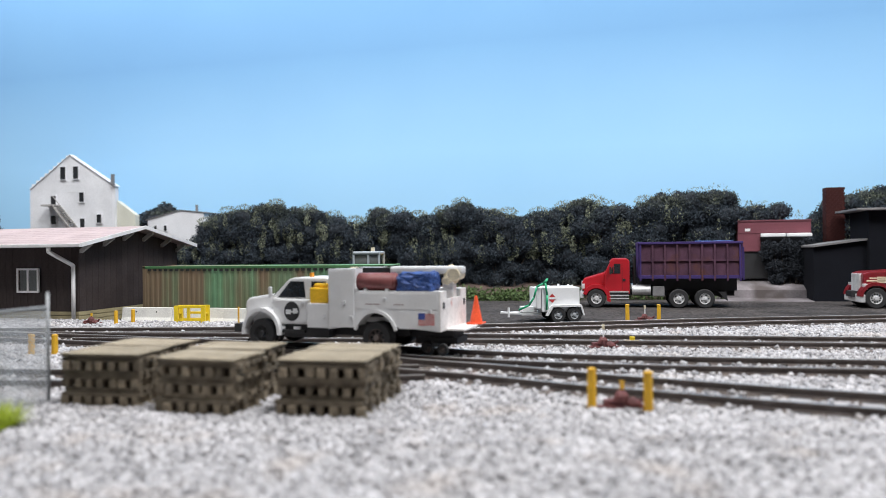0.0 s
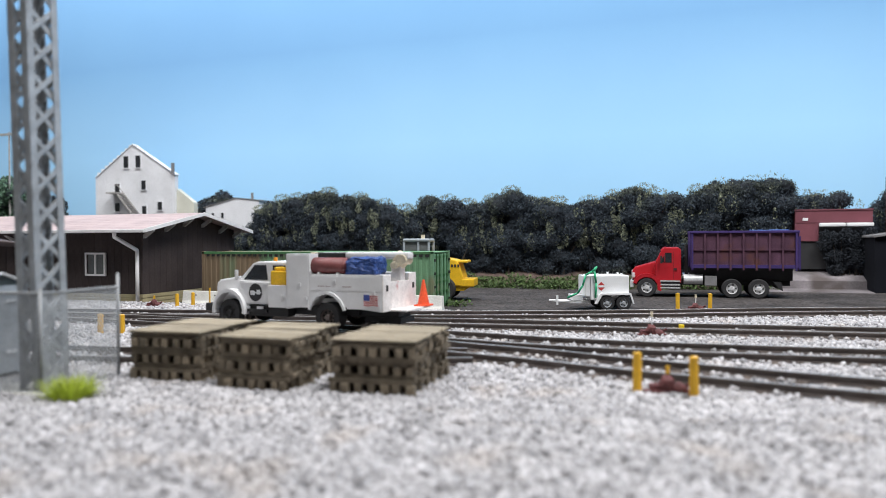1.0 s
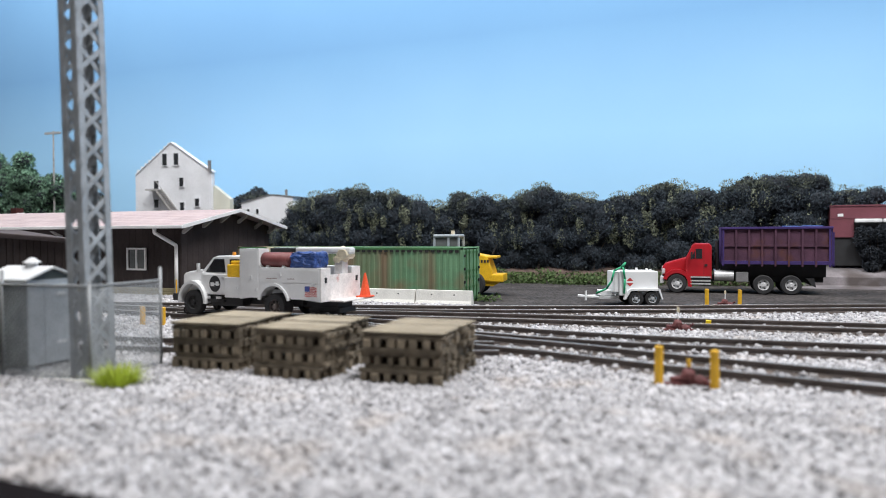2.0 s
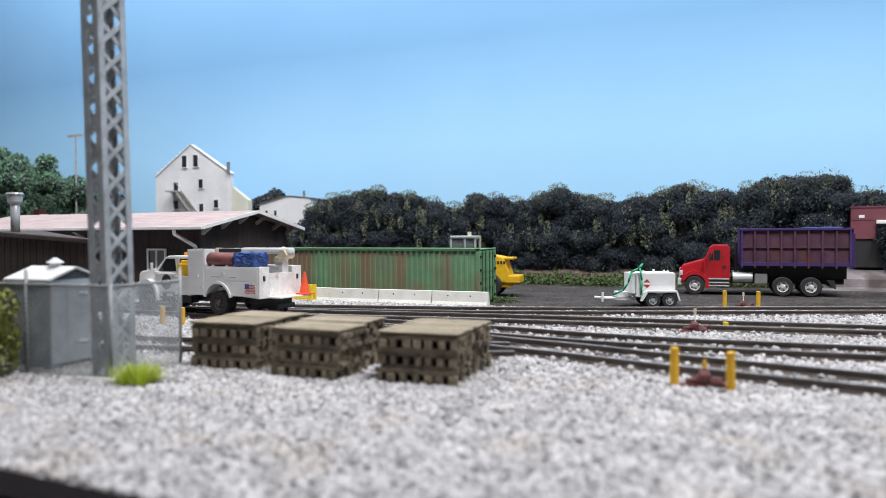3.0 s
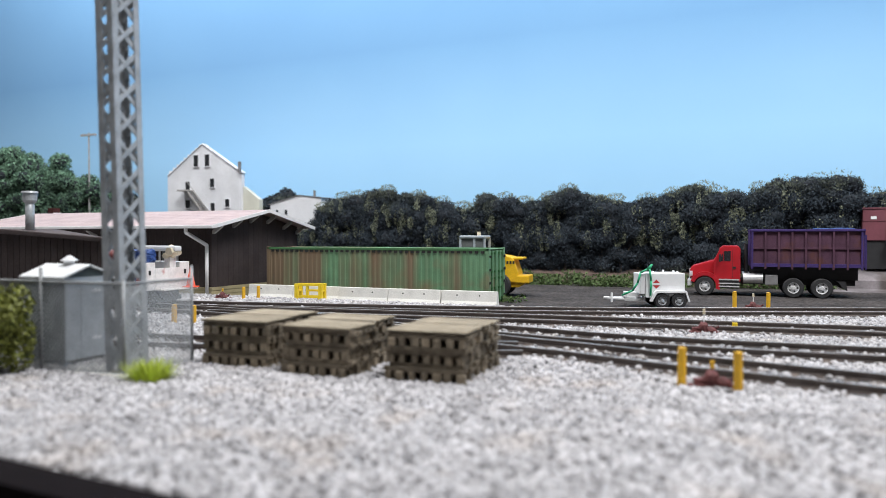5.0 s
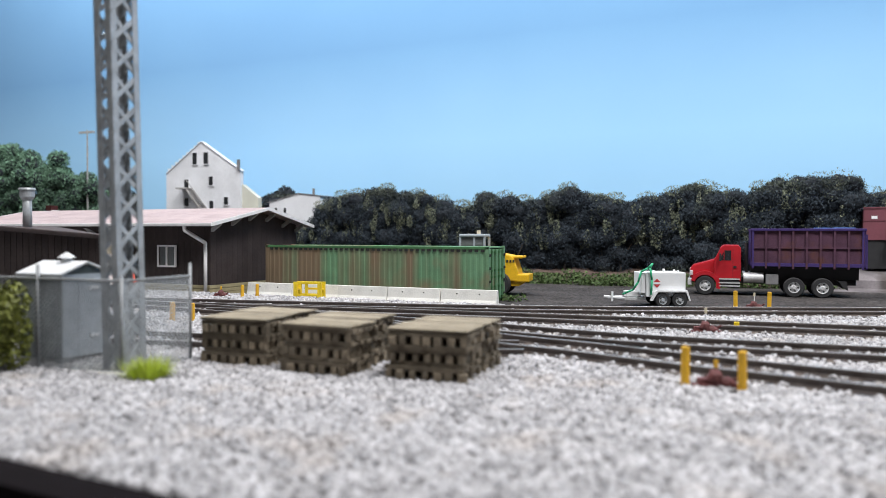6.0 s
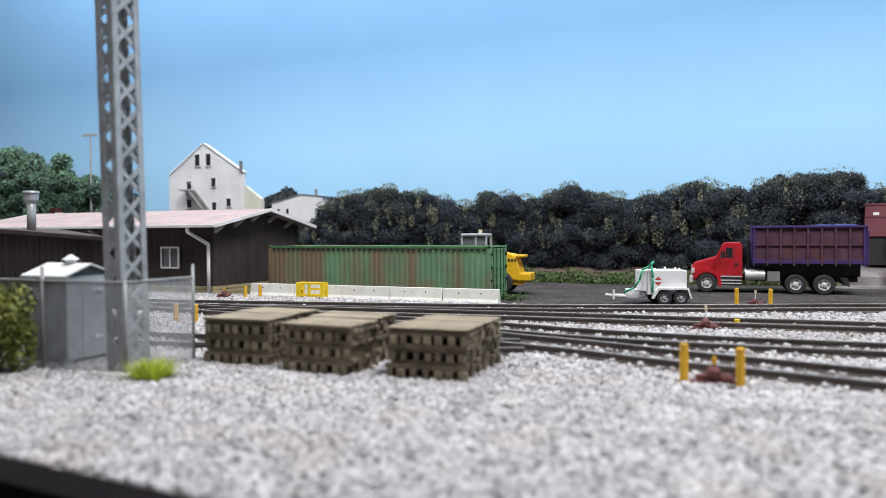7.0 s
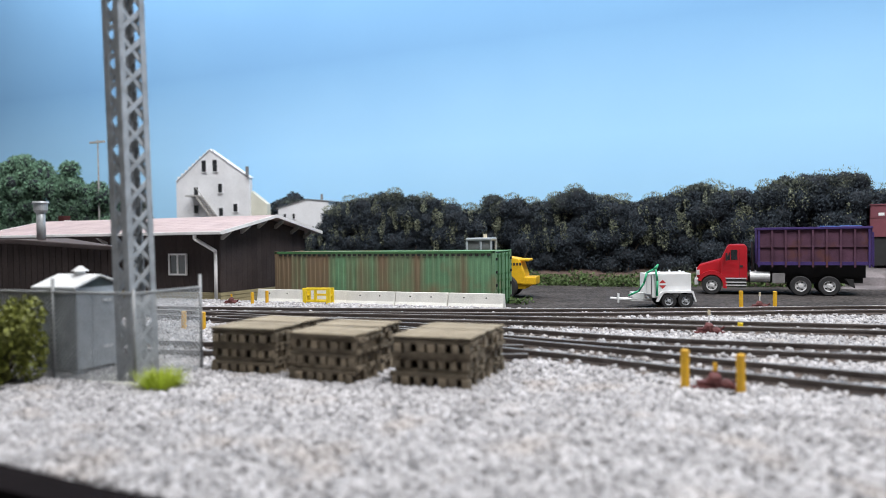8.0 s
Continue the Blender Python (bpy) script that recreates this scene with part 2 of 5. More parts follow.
TRACK_D = [(1.5, 19.2), (4, 18.4), (6.6, 17.4), (9, 16.8), (11.5, 15.95), (13.5, 15.45), (15.1, 15.05), (20, 14.0), (40, 9.5)]
TRACK_E = [(-60, 8), (-15, 12.8), (-3, 14.0), (4, 15.2), (7.5, 16.5)]


def yard_edge(x):
    return 27.4 if x < 6 else 27.4 + (x - 6) * 0.36 if x < 40 else 39.6


def front_edge(x):
    """The layout's front edge, which bows a little towards the viewer."""
    return 5.42 - 0.07 * (min(max(x, 2.0), 9.0) - 5.5)


def ground():
    xs = [-84, -60] + [-40 + i * 1.0 for i in range(91)] + [70, 84]
    verts, faces = [], []
    rows = 26
    for x in xs:
        for j in range(rows):
            k = j / (rows - 1)
            y = front_edge(x) + (yard_edge(x) - front_edge(x)) * k
            z = 0.03 * noise.noise((x * 0.7, y * 0.7, 0)) if 0 < j < rows - 2 else 0.0
            verts.append((x, y, z if j < rows - 1 else -0.06))
        verts.append((x, yard_edge(x) + 0.7, -0.215))
    n = rows + 1
    for i in range(len(xs) - 1):
        for j in range(n - 1):
            faces.append((i * n + j, (i + 1) * n + j, (i + 1) * n + j + 1, i * n + j + 1))
    sheet("ground", verts, faces, M["ballast"], "pale grey crushed stone ballast bed of the model railway", "ballast", smooth=True)
    verts, faces = [], []
    xs = [-84, -60, -40, -20, -10, 0, 10, 20, 30, 40, 60, 84]
    for x in xs:
        verts += [(x, yard_edge(x) - 0.5, -0.2), (x, 58, -0.2)]
    for i in range(len(xs) - 1):
        faces.append((2 * i, 2 * i + 2, 2 * i + 3, 2 * i + 1))
    sheet("pavement", verts, faces, M["asphalt"], "dark worn asphalt of the yard behind the tracks", "pavement")


def stones():
    """Loose crushed stone, far too many to count, one joined mesh."""
    rng = np.random.default_rng(4)
    pts = []
    for (x0, x1, y0, y1, per, size) in ((-4, 20, 5.3, 14, 220, 0.064), (-12, 26, 14, 21, 90, 0.078), (-16, 34, 21, 34, 75, 0.068)):
        k = int((x1 - x0) * (y1 - y0) * per)
        p = np.stack([rng.uniform(x0, x1, k), rng.uniform(y0, y1, k), np.zeros(k), size * rng.uniform(0.55, 1.35, k)], 1)
        pts.append(p)
    p = np.concatenate(pts)
    edge = np.array([yard_edge(x) for x in p[:, 0]])
    p = p[(p[:, 1] < edge + 0.15) & (p[:, 1] > np.array([front_edge(x) for x in p[:, 0]]) + 0.06)]
    for line in (TRACK_A, TRACK_B, TRACK_C, TRACK_D, TRACK_E):
        lx, ly = np.array(line).T
        off = np.abs(p[:, 1] - np.interp(p[:, 0], lx, ly, left=-99, right=-99))
        between = (off < 1.35) & (rng.random(len(p)) < 0.82)
        p = p[~between & (np.abs(off - 0.72) > 0.13)]
    # keep the stand of the camera side within the wedge that the place shows
    p = p[(p[:, 0] - 12.5 > -(p[:, 1] + 2.5) * 1.22) & (p[:, 0] - 12.5 < (p[:, 1] + 2.5) * 0.62)]
    cube = np.array([[a, b, c] for a in (-1, 1) for b in (-1, 1) for c in (-1, 1)], float)
    quads = np.array([[0, 1, 3, 2], [4, 6, 7, 5], [0, 4, 5, 1], [2, 3, 7, 6], [0, 2, 6, 4], [1, 5, 7, 3]])
    k = len(p)
    shape = cube[None] * rng.uniform(0.4, 0.75, (k, 1, 3)) * rng.uniform(0.7, 1.15, (k, 8, 1))
    q = rng.normal(size=(k, 4))
    q /= np.linalg.norm(q, axis=1, keepdims=True)
    w, x, y, z = q.T
    rot = np.stack([1 - 2 * (y * y + z * z), 2 * (x * y - w * z), 2 * (x * z + w * y), 2 * (x * y + w * z), 1 - 2 * (x * x + z * z), 2 * (y * z - w * x), 2 * (x * z - w * y), 2 * (y * z + w * x), 1 - 2 * (x * x + y * y)], 1).reshape(k, 3, 3)
    shape = np.einsum("kij,kvj->kvi", rot, shape) * p[:, None, 3:4]
    shape += p[:, None, :3] + np.array([0, 0, 0.025])
    shape[:, :, 2] += 0.012
    verts = (shape * S).reshape(-1, 3)
    faces = (quads[None] + 8 * np.arange(k)[:, None, None]).reshape(-1, 4)
    me = bpy.data.meshes.new("ballast_stones")
    me.vertices.add(len(verts))
    me.vertices.foreach_set("co", verts.ravel())
    me.loops.add(faces.size)
    me.loops.foreach_set("vertex_index", faces.ravel())
    me.polygons.add(len(faces))
    me.polygons.foreach_set("loop_start", np.arange(0, faces.size, 4))
    me.update(calc_edges=True)
    me.materials.append(M["stones"])
    tagged(new("ballast_stones", me), "loose pale grey crushed stones scattered over the ballast bed", "gravel", kind="stuff")


def smooth_line(points, step=0.6):
    """A glide through the points at even steps."""
    p = [Vector((*a, 0)) for a in points]
    out = []
    for i in range(len(p) - 1):
        a, b = p[i], p[i + 1]
        ta = (b - p[i - 1]) if i else (b - a)
        tb = (p[i + 2] - a) if i + 2 < len(p) else (b - a)
        ln = (b - a).length
        ta, tb = ta.normalized() * ln, tb.normalized() * ln
        k = max(1, round(ln / step))
        for j in range(k):
            s = j / k
            out.append((2 * s**3 - 3 * s**2 + 1) * a + (s**3 - 2 * s**2 + s) * ta + (3 * s**2 - 2 * s**3) * b + (s**3 - s**2) * tb)
    return out + [p[-1]]


SLEEPER = None


def track(points, label, ties=True):
    global SLEEPER
    line = smooth_line(points)
    tr = thing("railway_track", 0, 0, 0, 0, label, "railway track", "tracks of the yard", "structure")
    foot = [(-0.07, 0.02), (0.07, 0.02), (0.07, 0.045), (0.02, 0.06), (0.02, 0.14), (0.045, 0.15), (0.045, 0.193), (-0.045, 0.193), (-0.045, 0.15), (-0.02, 0.14), (-0.02, 0.06), (-0.07, 0.045)]
    head = [(-0.042, 0.19), (0.042, 0.19), (0.036, 0.202), (-0.036, 0.202)]
    for side in (-0.7175, 0.7175):
        for name, prof, mt in (("rail", foot, M["rail"]), ("rail_head", head, M["railtop"])):
            bm = bmesh.new()
            last = None
            for i, p in enumerate(line):
                d = (line[min(i + 1, len(line) - 1)] - line[max(i - 1, 0)]).normalized()
                nrm = Vector((-d.y, d.x, 0))
                ring = [bm.verts.new(p + nrm * (side + u) + Vector((0, 0, v))) for u, v in prof]
                if last:
                    for a in range(len(prof)):
                        bm.faces.new((last[a], ring[a], ring[(a + 1) % len(prof)], last[(a + 1) % len(prof)]))
                last = ring
            bmesh.ops.recalc_face_normals(bm, faces=bm.faces)
            if name == "rail":
                rail_ob = part(name, bm, mt, tr)
            else:
                part(name, bm, mt, rail_ob, "polished top of the rail")
    if SLEEPER is None:
        SLEEPER = mesh_of(boxes((-0.12, 0.12, -1.28, 1.28, -0.12, 0.028)), M["sleeper"])
    for i, p in enumerate(line):
        if -14 < p.x < 31:
            d = (line[min(i + 1, len(line) - 1)] - line[max(i - 1, 0)]).normalized()
            part("sleeper", SLEEPER, None, tr, at=Matrix.Translation((p.x, p.y, random.uniform(-0.006, 0.006))) @ Matrix.Rotation(math.atan2(d.y, d.x) + random.uniform(-0.02, 0.02), 4, "Z"))


def room():
    """The pale room round the layout, and the bench's dark edge."""
    paint = mat("room_wall_paint", (0.74, 0.74, 0.735), 0.9, size=20, fine=2, bump=0)
    floor_m = mat("room_floor_grey", (0.22, 0.2, 0.18), 0.8, size=15, fine=2, bump=0)
    fascia = mat("dark_fascia_board", (0.006, 0.004, 0.005), 0.95, spec=0.1, size=2, fine=0.3, bump=0.05)
    x0, x1, y0, y1, z0, z1 = -160, 170, -190, 90, -90, 118
    for name, r, m_, lab in (("floor", (x0, x1, y0, y1, z0 - 4, z0), floor_m, "plain grey floor of the layout room"),
                        ("ceiling", (x0, x1, y0, y1, z1, z1 + 4), paint, "plain pale ceiling of the layout room"),
                        ("wall_west", (x0 - 6, x0, y0, y1, z0, z1), paint, "plain pale wall of the layout room"),
                        ("wall_east", (x1, x1 + 6, y0, y1, z0, z1), paint, "plain pale wall of the layout room"),
                        ("wall_south", (x0, x1, y0 - 6, y0, z0, z1), paint, "plain pale wall of the layout room"),
                        ("wall_north", (x0, x1, y1, y1 + 6, z0, z1), paint, "plain pale wall of the layout room")):
        tagged(part(name, boxes(r), m_), lab, name.split("_")[0], kind="structure")
    bm = bmesh.new()
    xs = [-84, 2, 3, 4, 5, 6, 7, 8, 9, 84]
    prism(bm, [(x, front_edge(x)) for x in xs] + [(x, front_edge(x) - 0.6) for x in xs[::-1]], -14, 0.05, "z")
    tagged(part("bench_fascia", bm, fascia), "dark painted fascia board along the layout's front edge", "fascia", kind="structure")
    tagged(part("bench_top", boxes((-84, 84, 5.6, 58, -3.0, -0.6)), fascia), "dark board under the model ground", "bench", kind="structure")


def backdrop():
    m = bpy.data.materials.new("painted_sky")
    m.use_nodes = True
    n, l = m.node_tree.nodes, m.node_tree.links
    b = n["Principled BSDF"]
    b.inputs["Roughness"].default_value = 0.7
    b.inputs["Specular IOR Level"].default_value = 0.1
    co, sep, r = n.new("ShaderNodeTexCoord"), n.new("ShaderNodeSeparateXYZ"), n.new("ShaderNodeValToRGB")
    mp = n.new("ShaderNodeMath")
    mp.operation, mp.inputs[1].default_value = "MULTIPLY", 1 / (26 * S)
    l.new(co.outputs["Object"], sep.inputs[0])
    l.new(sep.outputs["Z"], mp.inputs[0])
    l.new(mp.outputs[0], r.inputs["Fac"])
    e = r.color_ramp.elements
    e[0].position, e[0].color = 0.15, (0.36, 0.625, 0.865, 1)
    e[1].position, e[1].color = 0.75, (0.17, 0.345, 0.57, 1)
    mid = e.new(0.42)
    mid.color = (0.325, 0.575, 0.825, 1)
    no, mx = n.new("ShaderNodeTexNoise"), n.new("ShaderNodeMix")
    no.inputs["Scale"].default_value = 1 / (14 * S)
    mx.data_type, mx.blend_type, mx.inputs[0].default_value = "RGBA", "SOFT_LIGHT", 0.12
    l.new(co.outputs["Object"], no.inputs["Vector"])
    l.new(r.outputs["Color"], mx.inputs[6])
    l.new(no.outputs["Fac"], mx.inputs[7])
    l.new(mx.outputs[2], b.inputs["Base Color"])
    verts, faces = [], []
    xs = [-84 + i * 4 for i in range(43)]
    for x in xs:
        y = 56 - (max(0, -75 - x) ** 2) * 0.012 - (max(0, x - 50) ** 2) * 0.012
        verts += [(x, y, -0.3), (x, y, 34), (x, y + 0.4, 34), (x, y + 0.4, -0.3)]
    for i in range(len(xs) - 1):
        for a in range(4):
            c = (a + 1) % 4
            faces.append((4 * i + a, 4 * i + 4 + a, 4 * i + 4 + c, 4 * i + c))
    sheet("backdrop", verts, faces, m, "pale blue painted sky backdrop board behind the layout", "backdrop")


ground()
room()
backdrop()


# ---- container and barriers ----
def container():
    c = thing("shipping_container", -4.1, 31.22, -0.2, 0, "green forty-foot shipping container with rusty corrugated sides", "shipping container")
    L, W, H = 6.095, 1.22, 2.59
    for y in (-1, 1):
        bm = bmesh.new()
        n = 43
        pts = []
        for i in range(n):
            x = -L + 0.16 + i * (2 * L - 0.32) / n
            w = (2 * L - 0.32) / n
            pts += [(x, 0), (x + w * 0.36, 0), (x + w * 0.5, 0.02), (x + w * 0.86, 0.02)]
        pts.append((L - 0.16, 0))
        lo = [bm.verts.new((x, y * (W - 0.02 - d), 0.16)) for x, d in pts]
        hi = [bm.verts.new((x, y * (W - 0.02 - d), H - 0.13)) for x, d in pts]
        for i in range(len(pts) - 1):
            bm.faces.new((lo[i], lo[i + 1], hi[i + 1], hi[i])[::int(-y)])
        part("side_panel", bm, M["green"], c, "corrugated green panel with rust-brown runs")
        part("top_rail", boxes((-L, L, y * W - 0.05 * (y > 0), y * W + 0.05 * (y < 0), H - 0.12, H), bevel=0.01), M["green_dark"], c)
        part("bottom_rail", boxes((-L, L, y * W - 0.06 * (y > 0), y * W + 0.06 * (y < 0), 0.0, 0.16), bevel=0.01), M["green_dark"], c)
    notch = mesh_of(boxes((0, 0.17, -W - 0.008, -W + 0.01, H - 0.24, H - 0.125)), M["hole"])
    for i in range(40):
        part("rail_notch", notch, None, c, at=Matrix.Translation((-L + 0.3 + i * 0.295, 0, 0)))
    for x in (-L, L - 0.16):
        for y in (-W, W - 0.16):
            part("corner_post", boxes((x, x + 0.16, y, y + 0.16, 0, H + 0.01), bevel=0.015), M["green"], c)
    part("roof", boxes((-L + 0.05, L - 0.05, -W + 0.05, W - 0.05, H - 0.06, H - 0.02)), M["green"], c)
    part("floor_pan", boxes((-L + 0.05, L - 0.05, -W + 0.06, W - 0.06, 0.05, 0.15)), M["green_dark"], c)
    part("end_wall", boxes((-L + 0.02, -L + 0.08, -W + 0.16, W - 0.16, 0.1, H - 0.1)), M["green"], c)
    for s in (-1, 1):
        y0, y1 = (-W + 0.17, -0.015) if s < 0 else (0.015, W - 0.17)
        d = part("door", boxes((L - 0.1, L - 0.03, y0, y1, 0.12, H - 0.12), bevel=0.012), M["green"], c)
        for y in (y0 + 0.28, y1 - 0.28):
            bm = bmesh.new()
            cyl(bm, (L, y, 0.1), (L, y, H - 0.1), 0.028, seg=8)
            for z in (0.2, 0.75, 1.2, 1.5, 2.35):
                box(bm, L - 0.03, L + 0.05, y - 0.07, y + 0.07, z - 0.05, z + 0.05)
            part("lock_rod", bm, M["green_dark"], d)
        for z in (0.35, 1.0, 1.6, 2.2):
            yy = -W + 0.1 if s < 0 else W - 0.2
            part("hinge", boxes((L - 0.02, L + 0.05, yy, yy + 0.14, z - 0.06, z + 0.06), bevel=0.01), M["hole"], d, "dark steel hinge")


def barrier():
    prof = [(-0.3, 0), (0.3, 0), (0.3, 0.1), (0.16, 0.4), (0.1, 0.84), (-0.1, 0.84), (-0.16, 0.4), (-0.3, 0.1)]
    first = None
    xs = [-10.18, -7.57, -4.98, -2.36, 0.28]
    for i, x in enumerate(xs):
        if first is None:
            first = thing("concrete_barrier", x, 28.65, -0.3, 0, "pale grey cast concrete road barrier before the green container", "barrier", "row of barriers")
            bm = bmesh.new()
            prism(bm, prof, 0, 2.59, "x", 0.012)
            part("body", bm, M["barrier"], first)
            for hx in (0.75, 1.8):
                bm = bmesh.new()
                cyl(bm, (hx, -0.138, 0.65), (hx, -0.11, 0.65), 0.034, seg=10)
                part("lifting_hole", bm, M["hole"], first, "dark round lifting hole")
        else:
            copy_thing(first, pose(x * S, (28.65 + random.uniform(-0.04, 0.04)) * S, -0.3 * S, 0, 0, random.uniform(-0.5, 0.5)))


def guard_rack():
    r = thing("guard_rack", -5.95, 27.6, -0.14, 8, "bright yellow welded steel guard rack beside the barriers", "guard rack")
    for x in (-0.6, 0.6):
        for y in (-0.2, 0.2):
            part("leg", boxes((x - 0.09, x + 0.09, y - 0.07, y + 0.07, 0, 0.8), bevel=0.01), M["yellow"], r)
    for y in (-0.2, 0.2):
        part("top_bar", boxes((-0.7, 0.7, y - 0.06, y + 0.06, 0.78, 0.88), bevel=0.01), M["yellow"], r)
        part("low_bar", boxes((-0.52, 0.52, y - 0.05, y + 0.05, 0.22, 0.32), bevel=0.01), M["yellow"], r)
    for x in (-0.6, 0.6):
        part("end_bar", boxes((x - 0.05, x + 0.05, -0.14, 0.14, 0.5, 0.58), bevel=0.01), M["yellow"], r)
    part("mid_post", boxes((-0.12, 0.0, -0.25, -0.15, 0.3, 0.8), bevel=0.01), M["yellow"], r)
    part("mid_bar", boxes((-0.2, 0.52, 0.14, 0.21, 0.5, 0.6), bevel=0.01), M["yellow"], r)


container()
barrier()
guard_rack()
track(TRACK_A, "weathered brown model railway track curving along the yard's edge")
track(TRACK_B, "weathered brown model railway track laid in grey ballast")
track(TRACK_C, "model railway track with polished rails that the service truck rides")
track(TRACK_D, "near model railway track branching off with dark rails")
track(TRACK_E, "half-buried dark model railway track behind the pallets")
stones()


# ---- foliage ----
def leaf_cloud(name, centres, material, count, leaf, seed, parent=None, label="", droop=0.0):
    """Many small bent leaves round the given (x, y, z, rx, ry, rz) ellipsoids, thicker towards their skins."""
    rng = np.random.default_rng(seed)
    c = np.array(centres, float)
    vol = c[:, 3] * c[:, 5]
    pick = rng.choice(len(c), count, p=vol / vol.sum())
    d = rng.normal(size=(count, 3))
    d /= np.linalg.norm(d, axis=1, keepdims=True)
    r = rng.uniform(0.55, 1.06, (count, 1)) ** 0.6
    p = c[pick, :3] + d * r * c[pick, 3:]
    a = rng.normal(size=(count, 3)) - np.array([0, 0, droop])
    a /= np.linalg.norm(a, axis=1, keepdims=True)
    nrm = d + 0.8 * rng.normal(size=(count, 3))
    b = np.cross(nrm, a)
    b /= np.linalg.norm(b, axis=1, keepdims=True)
    s = leaf * rng.uniform(0.55, 1.35, (count, 1))
    tip, lft, rgt, bas = p + a * s, p + b * s * 0.42 + d * s * 0.12, p - b * s * 0.42 + d * s * 0.12, p - a * s * 0.8
    verts = np.stack([bas, rgt, tip, lft], 1).reshape(-1, 3) * S
    faces = (np.array([[0, 1, 2], [0, 2, 3]])[None] + 4 * np.arange(count)[:, None, None]).reshape(-1, 3)
    me = bpy.data.meshes.new(name)
    me.vertices.add(len(verts))
    me.vertices.foreach_set("co", verts.ravel())
    me.loops.add(faces.size)
    me.loops.foreach_set("vertex_index", faces.ravel())
    me.polygons.add(len(faces))
    me.polygons.foreach_set("loop_start", np.arange(0, faces.size, 3))
    me.update(calc_edges=True)
    me.materials.append(material)
    ob = new(name, me)
    ob.parent = parent
    return tagged(ob, label)


HEDGE_TOP = [(-22, 3.4), (-19.3, 4.0), (-18.5, 6.1), (-17.4, 6.3), (-13.8, 6.6), (-12.0, 6.8), (-9.4, 6.4), (-8.5, 5.85), (-7.0, 5.4), (-5.3, 5.4), (-4.5, 6.05), (-3.7, 6.25), (-2.7, 6.0), (-1.1, 5.4), (0.6, 6.2), (1.6, 6.45), (2.6, 6.1), (3.7, 5.75), (6.7, 5.7), (7.8, 5.8), (8.5, 6.4), (9.8, 6.6), (10.6, 6.3), (12.0, 5.85), (12.7, 6.2), (13.7, 6.35), (14.8, 6.75), (16.8, 6.75), (18.1, 6.95), (19.0, 6.5), (20.0, 5.95), (22.0, 5.9), (22.6, 5.3), (23.4, 4.4), (24.4, 4.6), (25.9, 6.7), (27.2, 6.5), (28.5, 7.1), (40, 7.2)]


def hedge():
    rng = random.Random(8)
    # one bush after another, each with its trunk, crown and shade-coloured core
    x = -20.6
    i = 0
    while x < 33:
        w = rng.uniform(1.15, 1.6)
        top = track_line(HEDGE_TOP, x) + 0.32 + rng.uniform(-0.07, 0.1)
        y = (49.0 if x < 18.3 else 51.6) + rng.uniform(-0.4, 0.3)
        t = thing("hedge_tree", x, y, -0.2, 0, "tall dark green overgrown hedge tree along the yard's back edge", "hedge", "overgrown hedge row")
        cs = []
        for k in range(11):
            z = top - (0.95 if k == 0 else 0.75) - k * (top - 1.6) / 11 + rng.uniform(-0.2, 0.2)
            rr = rng.uniform(0.7, 1.0) * (0.9 if k == 0 else 1.0)
            cs.append((rng.uniform(-0.65, 0.65) * w * (0.5 if k == 0 else 1), rng.uniform(-0.7, 0.1), z, rr * w * 0.75, 0.75 * rr, rr * 0.8))
        leaf_cloud("crown", cs, M["hedge"], 9500, 0.085, 100 + i, t, droop=1.1)
        # Sprays of lighter leaves paint the crown's highlights, mostly in its upper part.
        sprays = [(rng.uniform(-0.9, 0.9) * w, -0.85 + rng.uniform(-0.1, 0.35), top * rng.uniform(0.42, 0.84), rng.uniform(0.12, 0.28), 0.22, rng.uniform(0.3, 0.75)) for _ in range(7)]
        sprays += [(rng.uniform(-0.4, 0.4), -0.35, top - 0.42, 0.75, 0.5, 0.4)] * (1 if i % 3 else 0)
        leaf_cloud("young_growth", sprays, M["hedgelight"], 900 if x < 14 else 260, 0.075, 300 + i, t, "lighter olive leaves painted as highlights on the crown", droop=1.3)
        # Lumps in a painted shade colour fill the crown behind the leaves.
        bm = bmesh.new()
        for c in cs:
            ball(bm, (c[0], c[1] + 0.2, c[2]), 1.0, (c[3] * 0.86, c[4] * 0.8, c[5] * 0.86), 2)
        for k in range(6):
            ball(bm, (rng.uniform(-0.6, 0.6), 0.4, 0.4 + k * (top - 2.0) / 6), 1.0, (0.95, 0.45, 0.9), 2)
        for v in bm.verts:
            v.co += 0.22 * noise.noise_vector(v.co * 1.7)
        part("inner_shade", bm, M["hedgeshade"], t, "dark lumps coloured as the shade inside the crown", smooth=True)
        bm = bmesh.new()
        bx = rng.uniform(-0.4, 0.4)
        cyl(bm, (bx, -0.55, 0), (bx * 0.6, -0.3, 2.2), 0.11, 0.06, 8)
        for s in (-1, 1):
            cyl(bm, (bx * 0.8, -0.45, 1.3), (bx + s * rng.uniform(0.4, 0.8), -0.3, 2.6), 0.05, 0.025, 6)
        part("trunk", bm, M["bark"], t)
        x += w * 0.78
        i += 1
    # low grass at the hedge's foot
    rng = np.random.default_rng(5)
    cs = [(x, 44.4 + rng.uniform(-0.3, 0.5), -0.1, rng.uniform(0.4, 0.9), 0.35, rng.uniform(0.25, 0.55)) for x in np.arange(-3, 9.5, 0.45)]
    cs += [(x, 46.0 + rng.uniform(-0.5, 0.9), -0.1, 0.8, 0.5, rng.uniform(0.5, 0.85)) for x in np.arange(-3, 18, 0.6)]
